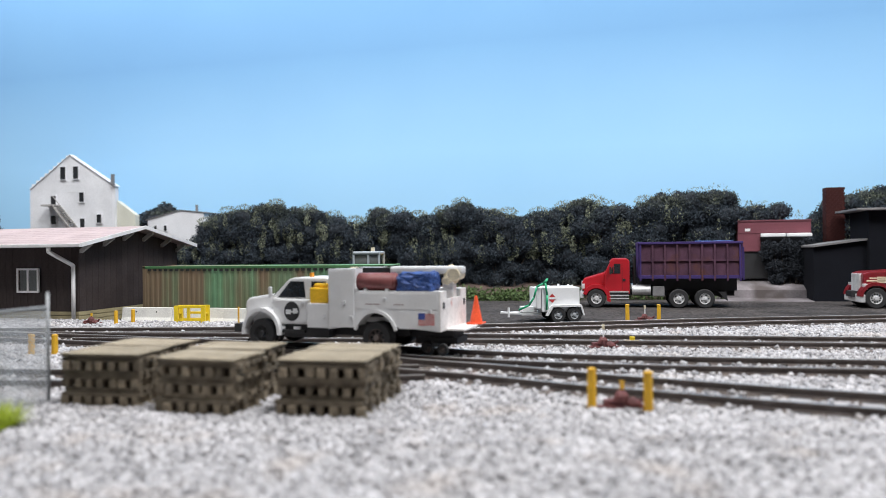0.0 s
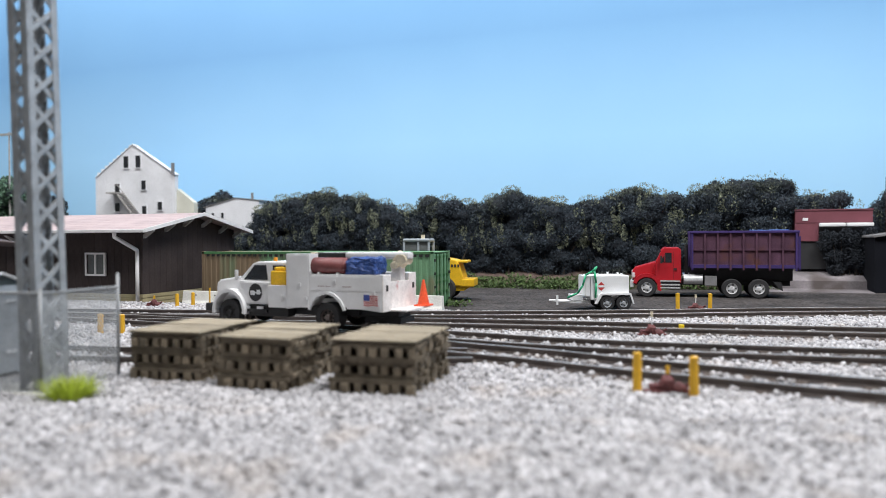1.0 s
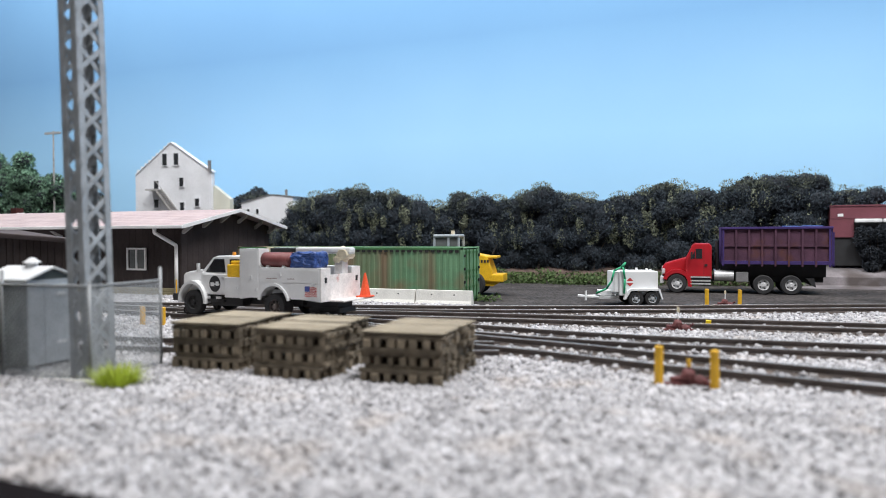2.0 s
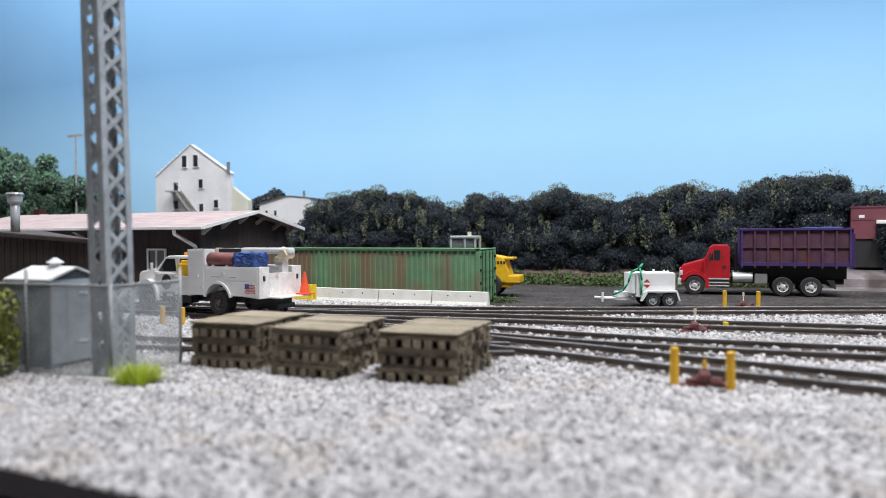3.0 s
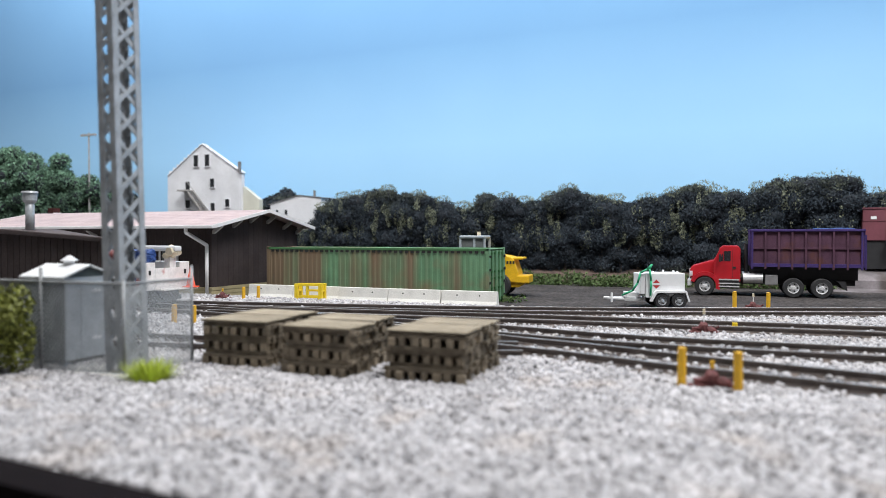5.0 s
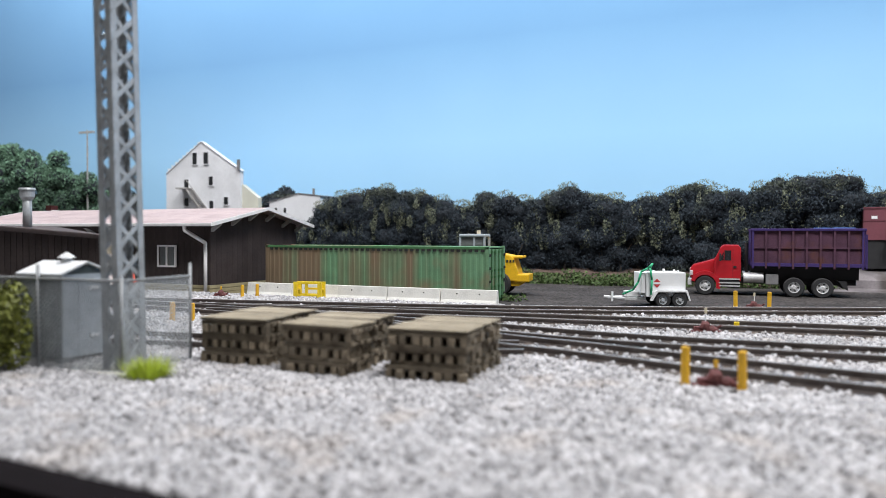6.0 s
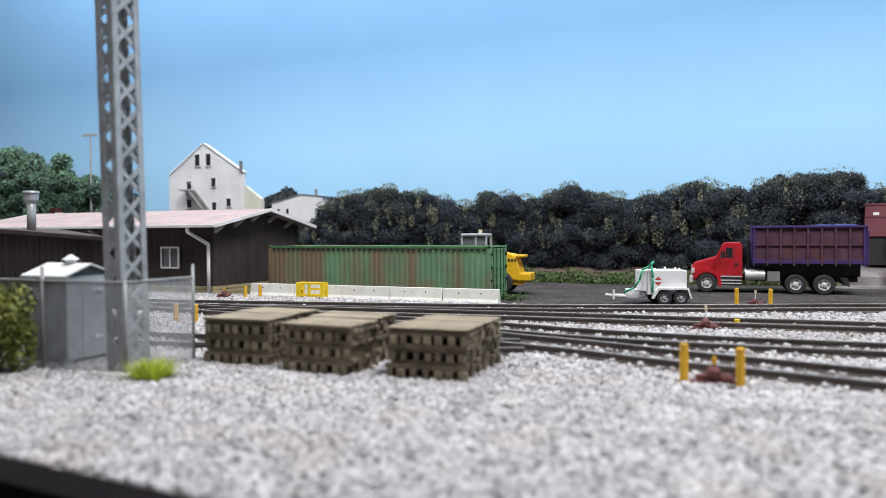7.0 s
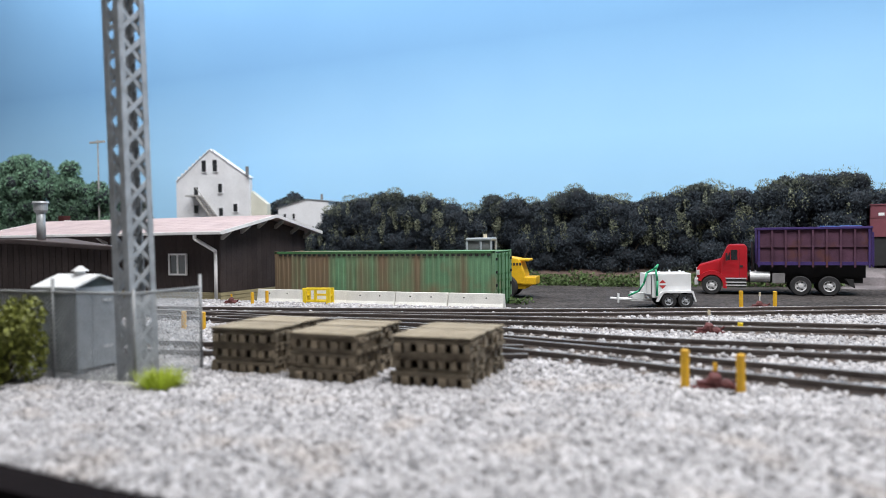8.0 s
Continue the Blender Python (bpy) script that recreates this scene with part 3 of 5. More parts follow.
    cs += [(2.6 + rng.uniform(-0.4, 0.6), 31.6 + k * 0.35, -0.15, 0.35, 0.3, 0.25) for k in range(4)]
    tagged(leaf_cloud("grass_strip", cs, M["grass"], 13000, 0.12, 6), "low green weeds at the foot of the hedge", "grass", kind="stuff")
    # the bank of leaf litter under the hedge
    bm = bmesh.new()
    prism(bm, [(46.2, -0.2), (47.4, 0.3), (49.5, 0.9), (52, 1.0), (52, -0.25), (46.2, -0.25)], -30, 17.5, "x")
    bmesh.ops.subdivide_edges(bm, edges=[e for e in bm.edges if abs(e.verts[0].co.x - e.verts[1].co.x) > 5], cuts=60)
    for v in bm.verts:
        v.co.z += 0.25 * noise.noise(v.co * 0.9) if v.co.z > -0.1 else 0
    tagged(part("earth_bank", bm, mat("leaf_litter_earth", (0.075, 0.05, 0.042), 0.95, dark=0.5, light=1.6, size=0.8, fine=0.12, bump=0.6), smooth=True), "brown earth bank with leaf litter under the hedge", "earth bank", kind="structure")


def tree(x, y, h, w, seed, mt, label):
    rng = random.Random(seed)
    t = thing("tree", x, y, -0.2, 0, label, "tree", "trees behind the depot")
    bm = bmesh.new()
    cyl(bm, (0, 0, 0), (0.2, 0, h * 0.6), 0.4, 0.15, 10)
    for k in range(6):
        a = k * 1.05
        cyl(bm, (0.1, 0, h * (0.3 + 0.05 * k)), (math.cos(a) * w * 0.6, math.sin(a) * 0.8, h * (0.55 + 0.05 * k)), 0.14, 0.04, 6)
    part("trunk", bm, M["bark"], t)
    cs = []
    for k in range(26):
        z = rng.uniform(0.22, 0.94)
        s = math.sqrt(max(0.05, 1 - (2 * z - 0.95) ** 2))
        cs.append((rng.uniform(-1, 1) * w * s, rng.uniform(-0.9, 0.5), h * z, rng.uniform(0.9, 1.6), 0.9, rng.uniform(0.7, 1.2)))
    leaf_cloud("crown", cs, mt, 17000, 0.16, seed, t)
    # Dark lumps in the crown: the shade between leaves is put into their colour.
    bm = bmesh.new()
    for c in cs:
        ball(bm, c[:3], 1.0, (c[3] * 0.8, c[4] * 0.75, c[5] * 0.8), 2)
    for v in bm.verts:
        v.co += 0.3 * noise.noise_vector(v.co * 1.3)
    part("inner_shade", bm, M["hedgeshade"], t, "dark lumps coloured as the shade inside the crown", smooth=True)


def bush_and_tuft():
    b = thing("bush", -2.12, 9.35, 0, 0, "yellow-green leafy bush beside the chain-link fence", "bush")
    rng = random.Random(3)
    cs = [(rng.uniform(-1.1, 0.75), rng.uniform(-0.35, 0.4), rng.uniform(0.25, 1.55), rng.uniform(0.2, 0.38), 0.3, rng.uniform(0.25, 0.42)) for _ in range(42)]
    cs += [(-0.1, 0, 1.75, 0.14, 0.14, 0.2), (0.5, 0, 1.7, 0.14, 0.14, 0.22), (0.9, -0.1, 1.3, 0.2, 0.15, 0.12)]
    leaf_cloud("foliage", cs, M["bushgreen"], 9500, 0.075, 11, b)
    bm = bmesh.new()
    for c in cs:
        cyl(bm, (c[0] * 0.2, c[1] * 0.2, 0), (c[0], c[1], c[2]), 0.022, 0.01, 5)
    part("stems", bm, M["bark"], b, "thin brown stems")
    g = thing("grass_tuft", 1.62, 10.2, 0, 0, "bright lime green grass tuft on the gravel", "grass tuft")
    bm = bmesh.new()
    for k in range(900):
        a, r = rng.uniform(0, 6.283), rng.uniform(0, 1) ** 0.5 * 0.3
        lean, hgt = rng.uniform(0.3, 1.5), rng.uniform(0.16, 0.5)
        base = V(math.cos(a) * r, math.sin(a) * r, 0)
        tip = base + V(math.cos(a) * lean * r * 1.1, math.sin(a) * lean * r * 1.1, hgt)
        side = V(-math.sin(a), math.cos(a), 0) * 0.014
        bm.faces.new([bm.verts.new(base - side), bm.verts.new(base + side), bm.verts.new(tip)])
    part("foliage", bm, M["lime"], g)


# ---- buildings ----
def window(parent, x0, x1, z0, z1, y, panes=2, frame_m=None, glass_m=None, depth=0.1, bar=0.09):
    """A framed window in a wall that faces -y."""
    fm, gm = frame_m or M["trimwhite"], glass_m or M["glassgrey"]
    bm = boxes((x0, x1, y - depth, y, z0, z0 + bar), (x0, x1, y - depth, y, z1 - bar, z1), (x0, x0 + bar, y - depth, y, z0 + bar, z1 - bar), (x1 - bar, x1, y - depth, y, z0 + bar, z1 - bar))
    w = part("window", bm, fm, parent, "white framed window")
    step = (x1 - x0 - 2 * bar) / panes
    for i in range(panes):
        a = x0 + bar + i * step
        part("pane", boxes((a + 0.01, a + step - 0.03, y - depth * 0.4, y - depth * 0.2, z0 + bar, z1 - bar)), gm, w)
        if i:
            part("mullion", boxes((a - 0.04, a + 0.04, y - depth, y, z0 + bar, z1 - bar)), fm, w)


def depot():
    h = thing("depot_building", 0, 0, -0.2, 0, "long dark brown wooden depot with a pale pink shallow gable roof", "building")
    x0, x1, y0, y1, e, r = -28.6, -11.8, 27.7, 35.1, 3.7, 4.45
    ym = (y0 + y1) / 2
    bm = bmesh.new()
    prism(bm, [(y0 + 0.1, 0.6), (y1 - 0.1, 0.6), (y1 - 0.1, e), (ym, r - 0.05), (y0 + 0.1, e)], x0 + 0.1, x1 - 0.1, "x")
    part("wall", bm, M["brown"], h, "dark brown vertical board wall")
    # boards of the two seen walls
    n = 42
    bd = mesh_of(boxes((0.006, (x1 - x0) / n - 0.006, -0.03, 0.1, 0.6, e), bevel=0.006), M["brown"])
    for i in range(n):
        xa = x0 + i * (x1 - x0) / n
        if -15.2 < xa + 0.2 < -13.9:
            continue
        part("board", bd, None, h, at=Matrix.Translation((xa, y0, 0)))
    bd2 = mesh_of(boxes((0.006, 0.394, -0.03, 0.1, 0.6, 1.47), (0.006, 0.394, -0.03, 0.1, 2.57, e), bevel=0.006), M["brown"])
    for i in range(n):
        xa = x0 + i * (x1 - x0) / n
        if -15.2 < xa + 0.2 < -13.9:
            part("board", bd2, None, h, at=Matrix.Translation((xa, y0, 0)))
    n = 18
    for i in range(n):
        ya, yb = y0 + i * (y1 - y0) / n, y0 + (i + 1) * (y1 - y0) / n
        def top(y):
            return e + (r - 0.05 - e) * (1 - abs(y - ym) / (ym - y0))
        bm = bmesh.new()
        prism(bm, [(ya + 0.006, 0.6), (yb - 0.006, 0.6), (yb - 0.006, top(yb)), (ya + 0.006, top(ya))], x1 - 0.1, x1 + 0.02, "x")
        part("board", bm, M["brown"], h)
    # block base with courses
    bm = boxes((x0 + 0.05, x1 - 0.05, y0 + 0.05, y1 - 0.05, 0, 0.6))
    part("base", bm, M["ochre"], h, "ochre block base course")
    for k in range(3):
        part("base_course", boxes((x0, x1 + 0.03, y0 - 0.05, y1, 0.02 + k * 0.2, 0.19 + k * 0.2), bevel=0.015), M["ochre"], h)
    # roof slabs with standing ribs
    ov, oy = 0.75, 0.75
    sl = (r - e) / (ym - y0)
    for s in (-1, 1):
        bm = bmesh.new()
        ye = y0 - oy if s < 0 else y1 + oy
        ze = e - oy * sl + 0.02
        prism(bm, [(ye, ze), (ym, r + 0.02), (ym, r + 0.12), (ye, ze + 0.1)], x0 - ov, x1 + ov, "x")
        roof = part("roof", bm, M["roofpink"], h, "pale pink weathered shingle roof")
        for k in range(9):
            f0, f1 = k / 9, (k + 1) / 9
            ya, yb = ye + (ym - ye) * f0, ye + (ym - ye) * f1
            za, zb = ze + (r + 0.02 - ze) * f0 + 0.1, ze + (r + 0.02 - ze) * f1 + 0.1
            bm = bmesh.new()
            prism(bm, [(ya, za), (yb, zb), (yb, zb + 0.01), (ya, za + 0.014)], x0 - ov, x1 + ov, "x")
            part("shingle_course", bm, M["roofpink"], roof)
        for xx in (x0 - ov - 0.04, x1 + ov):
            bm = bmesh.new()
            prism(bm, [(ye, ze - 0.04), (ym, r - 0.02), (ym, r + 0.15), (ye, ze + 0.14)], xx, xx + 0.05, "x")
            part("bargeboard", bm, M["trimwhite"], roof, "white bargeboard")
    ye = y0 - oy
    part("gutter", boxes((x0 - ov, x1 + ov + 0.05, ye - 0.12, ye, e - oy * sl - 0.02, e - oy * sl + 0.13), bevel=0.03), M["trimwhite"], h, "white gutter along the eave")
    # downpipe
    bm = bmesh.new()
    zt = e - oy * sl
    for a, b in (((-12.75, ye, zt), (-12.75, ye, zt - 0.22)), ((-12.75, ye, zt - 0.22), (-12.0, y0 - 0.12, zt - 0.85)), ((-12.0, y0 - 0.12, zt - 0.85), (-12.0, y0 - 0.12, 0.25)), ((-12.0, y0 - 0.12, 0.25), (-12.25, y0 - 0.4, 0.05))):
        cyl(bm, a, b, 0.09, seg=10)
        ball(bm, b, 0.09, sub=1)
    part("downpipe", bm, M["trimwhite"], h, "white downpipe", smooth=True)
    window(h, -15.16, -13.94, 1.45, 2.58, y0 + 0.02)
    # knee braces under the gable's overhang
    for k, yy in enumerate((y0 + 0.1, y0 + 1.6, y0 + 3.0, ym + 0.8, y1 - 1.4, y1 - 0.1)):
        z = e + (r - e) * (1 - abs(yy - ym) / (ym - y0)) - 0.02
        bm = bmesh.new()
        prism(bm, [(x1, z - 0.44), (x1 + 0.08, z - 0.44), (x1 + 0.6, z - 0.1), (x1 + 0.6, z), (x1 + 0.44, z), (x1, z - 0.29)], yy - 0.07, yy + 0.07, "y")
        part("knee_brace", bm, M["wood"], h, "pale grey wooden brace")
    for xx in (-19.6, -26.0):
        bm = bmesh.new()
        prism(bm, [(y0, e - 0.7), (y0, e - 0.5), (y0 - 0.6, e - 0.26), (y0 - 0.72, e - 0.26)], xx, xx + 0.12, "x")
        part("knee_brace", bm, M["wood"], h, "pale grey wooden brace")
    ch = part("chimney", boxes((-28.7, -28.2, ym + 0.6, ym + 1.1, r - 0.3, r + 0.5), bevel=0.02), M["brick"], h, "small red chimney")
    part("flashing", boxes((-28.2, -28.1, ym + 0.6, ym + 1.1, r - 0.3, r + 0.2)), M["trimwhite"], ch)


def near_shed():
    h = thing("board_shed", 0, 0, 0, 0, "dark brown board-and-batten shed with a metal flue", "shed")
    x0, x1, y0, y1 = -15.5, -5.6, 15.6, 17.6
    zl, zr = 3.12, 2.86
    bm = bmesh.new()
    prism(bm, [(x0 + 0.05, y0 + 0.06), (x1 - 0.05, y0 + 0.06), (x1 - 2.3, y1), (x0 + 0.05, y1)], -0.05, zr - 0.02, "z")
    part("wall", bm, M["brown"], h)
    n = 34
    w = (x1 - x0) / n
    for i in range(n):
        xa = x0 + i * w
        z = zl + (zr - zl) * max(0, (xa + w - (-10.2)) / 4.6) - 0.05
        part("board", boxes((xa + 0.015, xa + w - 0.015, y0, y0 + 0.06, 0, z), bevel=0.008), M["brown"], h)
    bm = bmesh.new()
    prism(bm, [(x0 - 0.2, zl - 0.08), (-10.2, zl - 0.08), (x1 + 0.08, zr - 0.08), (x1 + 0.08, zr + 0.06), (-10.2, zl + 0.08), (x0 - 0.2, zl + 0.08)], y0 - 0.15, y1 + 0.1, "y", 0.04)
    for v in bm.verts:
        if v.co.y > y0 + 0.5 and v.co.x > x1 - 1:
            v.co.x -= 2.4
    part("roof", bm, mat("brown_felt_roof", (0.06, 0.042, 0.042), 0.7, size=0.6), h, "brown rolled roof edge")
    bm = bmesh.new()
    cyl(bm, (-9.52, 16.1, 3.0), (-9.52, 16.1, 4.3), 0.14, seg=20)
    flue = part("flue", bm, M["galv"], h, "galvanised flue pipe", smooth=True)
    bm = bmesh.new()
    cyl(bm, (-9.52, 16.1, 4.16), (-9.52, 16.1, 4.4), 0.225, seg=20)
    cyl(bm, (-9.52, 16.1, 4.4), (-9.52, 16.1, 4.46), 0.27, 0.24, seg=20)
    cyl(bm, (-9.52, 16.1, 4.06), (-9.52, 16.1, 4.16), 0.165, 0.225, seg=20)
    part("flue_cap", bm, M["galv"], flue)


def hill_house():
    h = thing("white_house", 0, 50, 0, 0, "tall white gabled house with an outside stair on the hill", "house")
    x0, x1, xm, e, r = -35.7, -27.6, -31.85, 8.5, 11.15
    bm = bmesh.new()
    prism(bm, [(x0, 0), (x1, 0), (x1, e), (xm, r), (x0, e)], 0, 0.4, "y")
    part("wall", bm, M["siding"], h, "white clapboard wall")
    for k in range(28):
        z = 3.3 + k * 0.28
        hw = (x1 - x0) / 2 - max(0, (z - e) / (r - e)) * (x1 - x0) / 2
        if hw > 0.3:
            part("clapboard", boxes((xm - hw + 0.02, xm + hw - 0.02, -0.02, 0, z, z + 0.265)), M["siding"], h)
    for s in (-1, 1):
        xe = x0 - 0.12 if s < 0 else x1 + 0.12
        bm = bmesh.new()
        ze = e - 0.08
        prism(bm, [(xe, ze), (xm, r), (xm, r + 0.05), (xe, ze + 0.05)], -0.1, 0.42, "y")
        part("roof", bm, M["siding"], h, "pale roof edge")
    for (x, z, w, hh) in ((-32.55, 9.1, 0.66, 1.15), (-31.3, 9.1, 0.66, 1.15), (-30.75, 7.2, 0.6, 0.9), (-33.5, 6.95, 0.66, 0.95), (-33.5, 5.4, 0.66, 0.85), (-29.1, 5.45, 0.6, 0.8), (-30.7, 5.1, 0.6, 0.85)):
        window(h, x - w / 2, x + w / 2, z, z + hh, -0.03, 1, M["siding"], M["glassdark"], 0.08, 0.06)
    st = part("outside_stair", boxes((-34.0, -32.9, -0.9, -0.04, 6.95, 7.08)), M["wood"], h, "grey outside stair")
    bm = bmesh.new()
    for k in range(14):
        box(bm, -33.0 + k * 0.17, -32.75 + k * 0.17, -0.7, -0.04, 6.95 - k * 0.19, 7.03 - k * 0.19)
    prism(bm, [(-33.0, 6.85), (-30.6, 4.2), (-30.6, 4.4), (-33.0, 7.05)], -0.75, -0.7, "y")
    prism(bm, [(-33.0, 7.75), (-30.6, 5.1), (-30.6, 5.17), (-33.0, 7.82)], -0.75, -0.7, "y")
    part("flight", bm, M["wood"], st)
    bm = boxes((-27.6, -25.9, 0.2, 0.7, 3, 6.1))
    an = part("annex", bm, M["siding2"], h, "cream lean-to annex")
    bm = bmesh.new()
    prism(bm, [(-27.6, 6.1), (-25.9, 6.1), (-27.6, 7.3)], 0.2, 0.7, "y")
    part("gable_fill", bm, M["siding2"], an)
    part("flue", boxes((-27.75, -27.55, -0.3, -0.1, 8.5, 9.4)), M["slate"], h)
    w = thing("white_shed", 0, 49.6, 0, 0, "small white clapboard outbuilding behind the depot", "outbuilding")
    bm = bmesh.new()
    prism(bm, [(-24.3, 2), (-19.3, 2), (-19.3, 6.1), (-21.4, 6.35), (-24.3, 5.65)], 0, 2.4, "y")
    part("wall", bm, M["siding"], w)
    bm = bmesh.new()
    prism(bm, [(-24.5, 5.6), (-21.4, 6.33), (-21.4, 6.38), (-24.5, 5.65)], -0.06, 2.5, "y")
    prism(bm, [(-21.4, 6.33), (-19.1, 6.08), (-19.1, 6.13), (-21.4, 6.38)], -0.06, 2.5, "y")
    part("roof", bm, M["slate"], w)
    for x in (-23.6, -22.7):
        window(w, x - 0.17, x + 0.17, 4.7, 5.2, 0, 1, M["siding"], M["glassdark"], 0.06, 0.04)
    part("flue", boxes((-20.3, -20.15, 0.4, 0.55, 6.1, 6.75)), M["slate"], w)
    p = thing("utility_pole", -45.0, 49.4, -0.2, 0, "weathered wooden utility pole with a crossarm", "utility pole")
    bm = bmesh.new()
    cyl(bm, (0, 0, 0), (0, 0, 13), 0.1, 0.07, 8)
    part("pole", bm, M["wood"], p)
    part("crossarm", boxes((-1.0, 0.9, -0.1, 0.1, 12.7, 12.9)), M["wood"], p)


def right_side():
    b = thing("dark_warehouse", 0, 0, -0.2, 0, "dark slate flat-roofed warehouse with pale roof edges", "warehouse")
    bm = bmesh.new()
    prism(bm, [(22.85, 0), (25.7, 0), (25.7, 3.5), (22.85, 3.12)], 45.4, 48.5, "y")
    part("low_wall", bm, M["darkwall"], b)
    bm = bmesh.new()
    prism(bm, [(22.75, 3.12), (25.6, 3.49), (25.6, 3.6), (22.75, 3.23)], 45.2, 48.6, "y")
    part("low_roof", bm, M["slate"], b, "pale grey sloping roof edge")
    part("high_wall", boxes((25.6, 46, 44.9, 48.4, 0, 5.15), bevel=0.02), M["darkwall"], b)
    part("high_roof", boxes((24.85, 46.5, 44.4, 48.7, 5.15, 5.28), bevel=0.03), M["slate"], b, "pale roof slab with an overhang")
    c = thing("brick_chimney", 24.95, 49.4, -0.2, 0, "tall old red brick chimney stack", "chimney")
    part("core", boxes((-0.5, 0.5, -0.45, 0.45, 0, 6.8)), M["brick"], c)
    bk = mesh_of(boxes((-0.115, 0.115, -0.03, 0.06, 0, 0.13), bevel=0.008), M["brick"])
    for k in range(30):
        for j in range(4):
            xx = -0.375 + j * 0.25 + (0.06 if k % 2 else -0.06)
            part("brick", bk, None, c, at=Matrix.Translation((xx, -0.45, 2.3 + k * 0.15)))
    # storage trailer behind the bin truck
    m = thing("storage_trailer", 19.2, 48.2, 2.0, 0, "faded maroon box trailer on the slope behind the yard", "trailer")
    part("box", boxes((0, 4.2, 0, 2.2, 1.8, 2.62), bevel=0.03), M["maroonwall"], m)
    part("skirt", boxes((0, 1.3, 0.02, 2.1, 0.7, 1.8)), M["maroonwall"], m)
    part("top_rail", boxes((-0.02, 4.22, -0.04, 0.0, 2.56, 2.64)), M["maroonwall"], m)
    part("lettering_patch", boxes((0.42, 0.72, -0.02, 0.0, 1.95, 2.12)), M["white"], m, "small white illegible marking")
    for xx in (1.3, 2.78):
        part("parked_panel", boxes((xx, xx + 1.42, -0.3, -0.02, 1.58, 1.8), bevel=0.05), M["white"], m, "white roof panel beneath the trailer")
    part("under_frame", boxes((0.15, 4.2, 0.1, 2.0, -1.0, 1.75)), M["black"], m)
    for xx in (0.4, 3.7):
        part("prop", boxes((xx, xx + 0.3, 0.4, 1.8, -1.2, 0.0)), M["black"], m)
    sh = thing("shrub", 22.0, 47.7, 0.0, 0, "dark overgrown shrub under the maroon trailer", "shrub")
    rr = random.Random(21)
    cs = [(rr.uniform(-1.3, 1.25), rr.uniform(0.1, 0.45), rr.uniform(0.95, 3.2), 0.45, 0.3, 0.4) for _ in range(46)]
    # Leaves in the painted shade colour, so the shrub stays dark under the trailer.
    leaf_cloud("foliage", cs, M["hedgeshade"], 15000, 0.075, 5, sh)
    bm = bmesh.new()
    for c in cs[::3]:
        cyl(bm, (c[0] * 0.5, 0.3, 0), (c[0], c[1], c[2]), 0.04, 0.02, 6)
    part("stems", bm, M["bark"], sh, "thin dark stems")
    bm = bmesh.new()
    prism(bm, [(45.0, -0.2), (47.0, -0.12), (47.05, 0.35), (50, 1.4), (54, 1.6), (54, -0.3), (45.0, -0.3)], 17.4, 22.84, "x")
    bmesh.ops.subdivide_edges(bm, edges=bm.edges[:], cuts=5, use_grid_fill=True)
    tagged(part("concrete_ramp", bm, M["concrete_pad"]), "stained pale concrete loading ramp beside the warehouse", "ramp", kind="structure")


def tower():
    t = thing("lattice_mast", 0.5, 10.7, 0, 0, "galvanised steel lattice mast on a concrete footing", "lattice mast")
    w, wx, top = 0.365, 0.235, 13.0
    t.matrix_basis = pose(0.48 * S, 10.72 * S, 0, 0.3, -1.3, 0)
    legs = []
    for sx in (-1, 1):
        for sy in (-1, 1):
            a = 0.15
            bm = bmesh.new()
            x, y = sx * wx, sy * w
            box(bm, min(x, x - sx * a), max(x, x - sx * a), min(y, y - sy * 0.025), max(y, y - sy * 0.025), 0, top)
            box(bm, min(x, x - sx * 0.025), max(x, x - sx * 0.025), min(y - sy * 0.025, y - sy * a), max(y - sy * 0.025, y - sy * a), 0, top)
            legs.append(part("leg", bm, M["galv"], t, "galvanised angle leg"))
    pitch = 0.62
    for face in range(4):
        m = Matrix.Rotation(face * math.pi / 2, 4, "Z")
        for k in range(int(top / pitch)):
            z = k * pitch + 0.1
            for s in (-1, 1):
                bm = bmesh.new()
                half, off = (wx, w) if face % 2 == 0 else (w, wx)
                d = V(s * 2 * (half - 0.02), 0, pitch)
                mm = m @ Matrix.Translation((0, -off + (0.03 if s > 0 else 0.055), z + pitch / 2)) @ Matrix.Rotation(-math.atan2(d.z, d.x), 4, "Y")
                box(bm, -d.length / 2, d.length / 2, -0.012, 0.012, -0.048, 0.048, m=mm)
                part("brace", bm, M["galv"], t)
    part("footing", boxes((-1.5, 0.55, -0.6, 0.6, -0.1, 0.1), bevel=0.03), M["barrier"], t, "flat concrete footing")


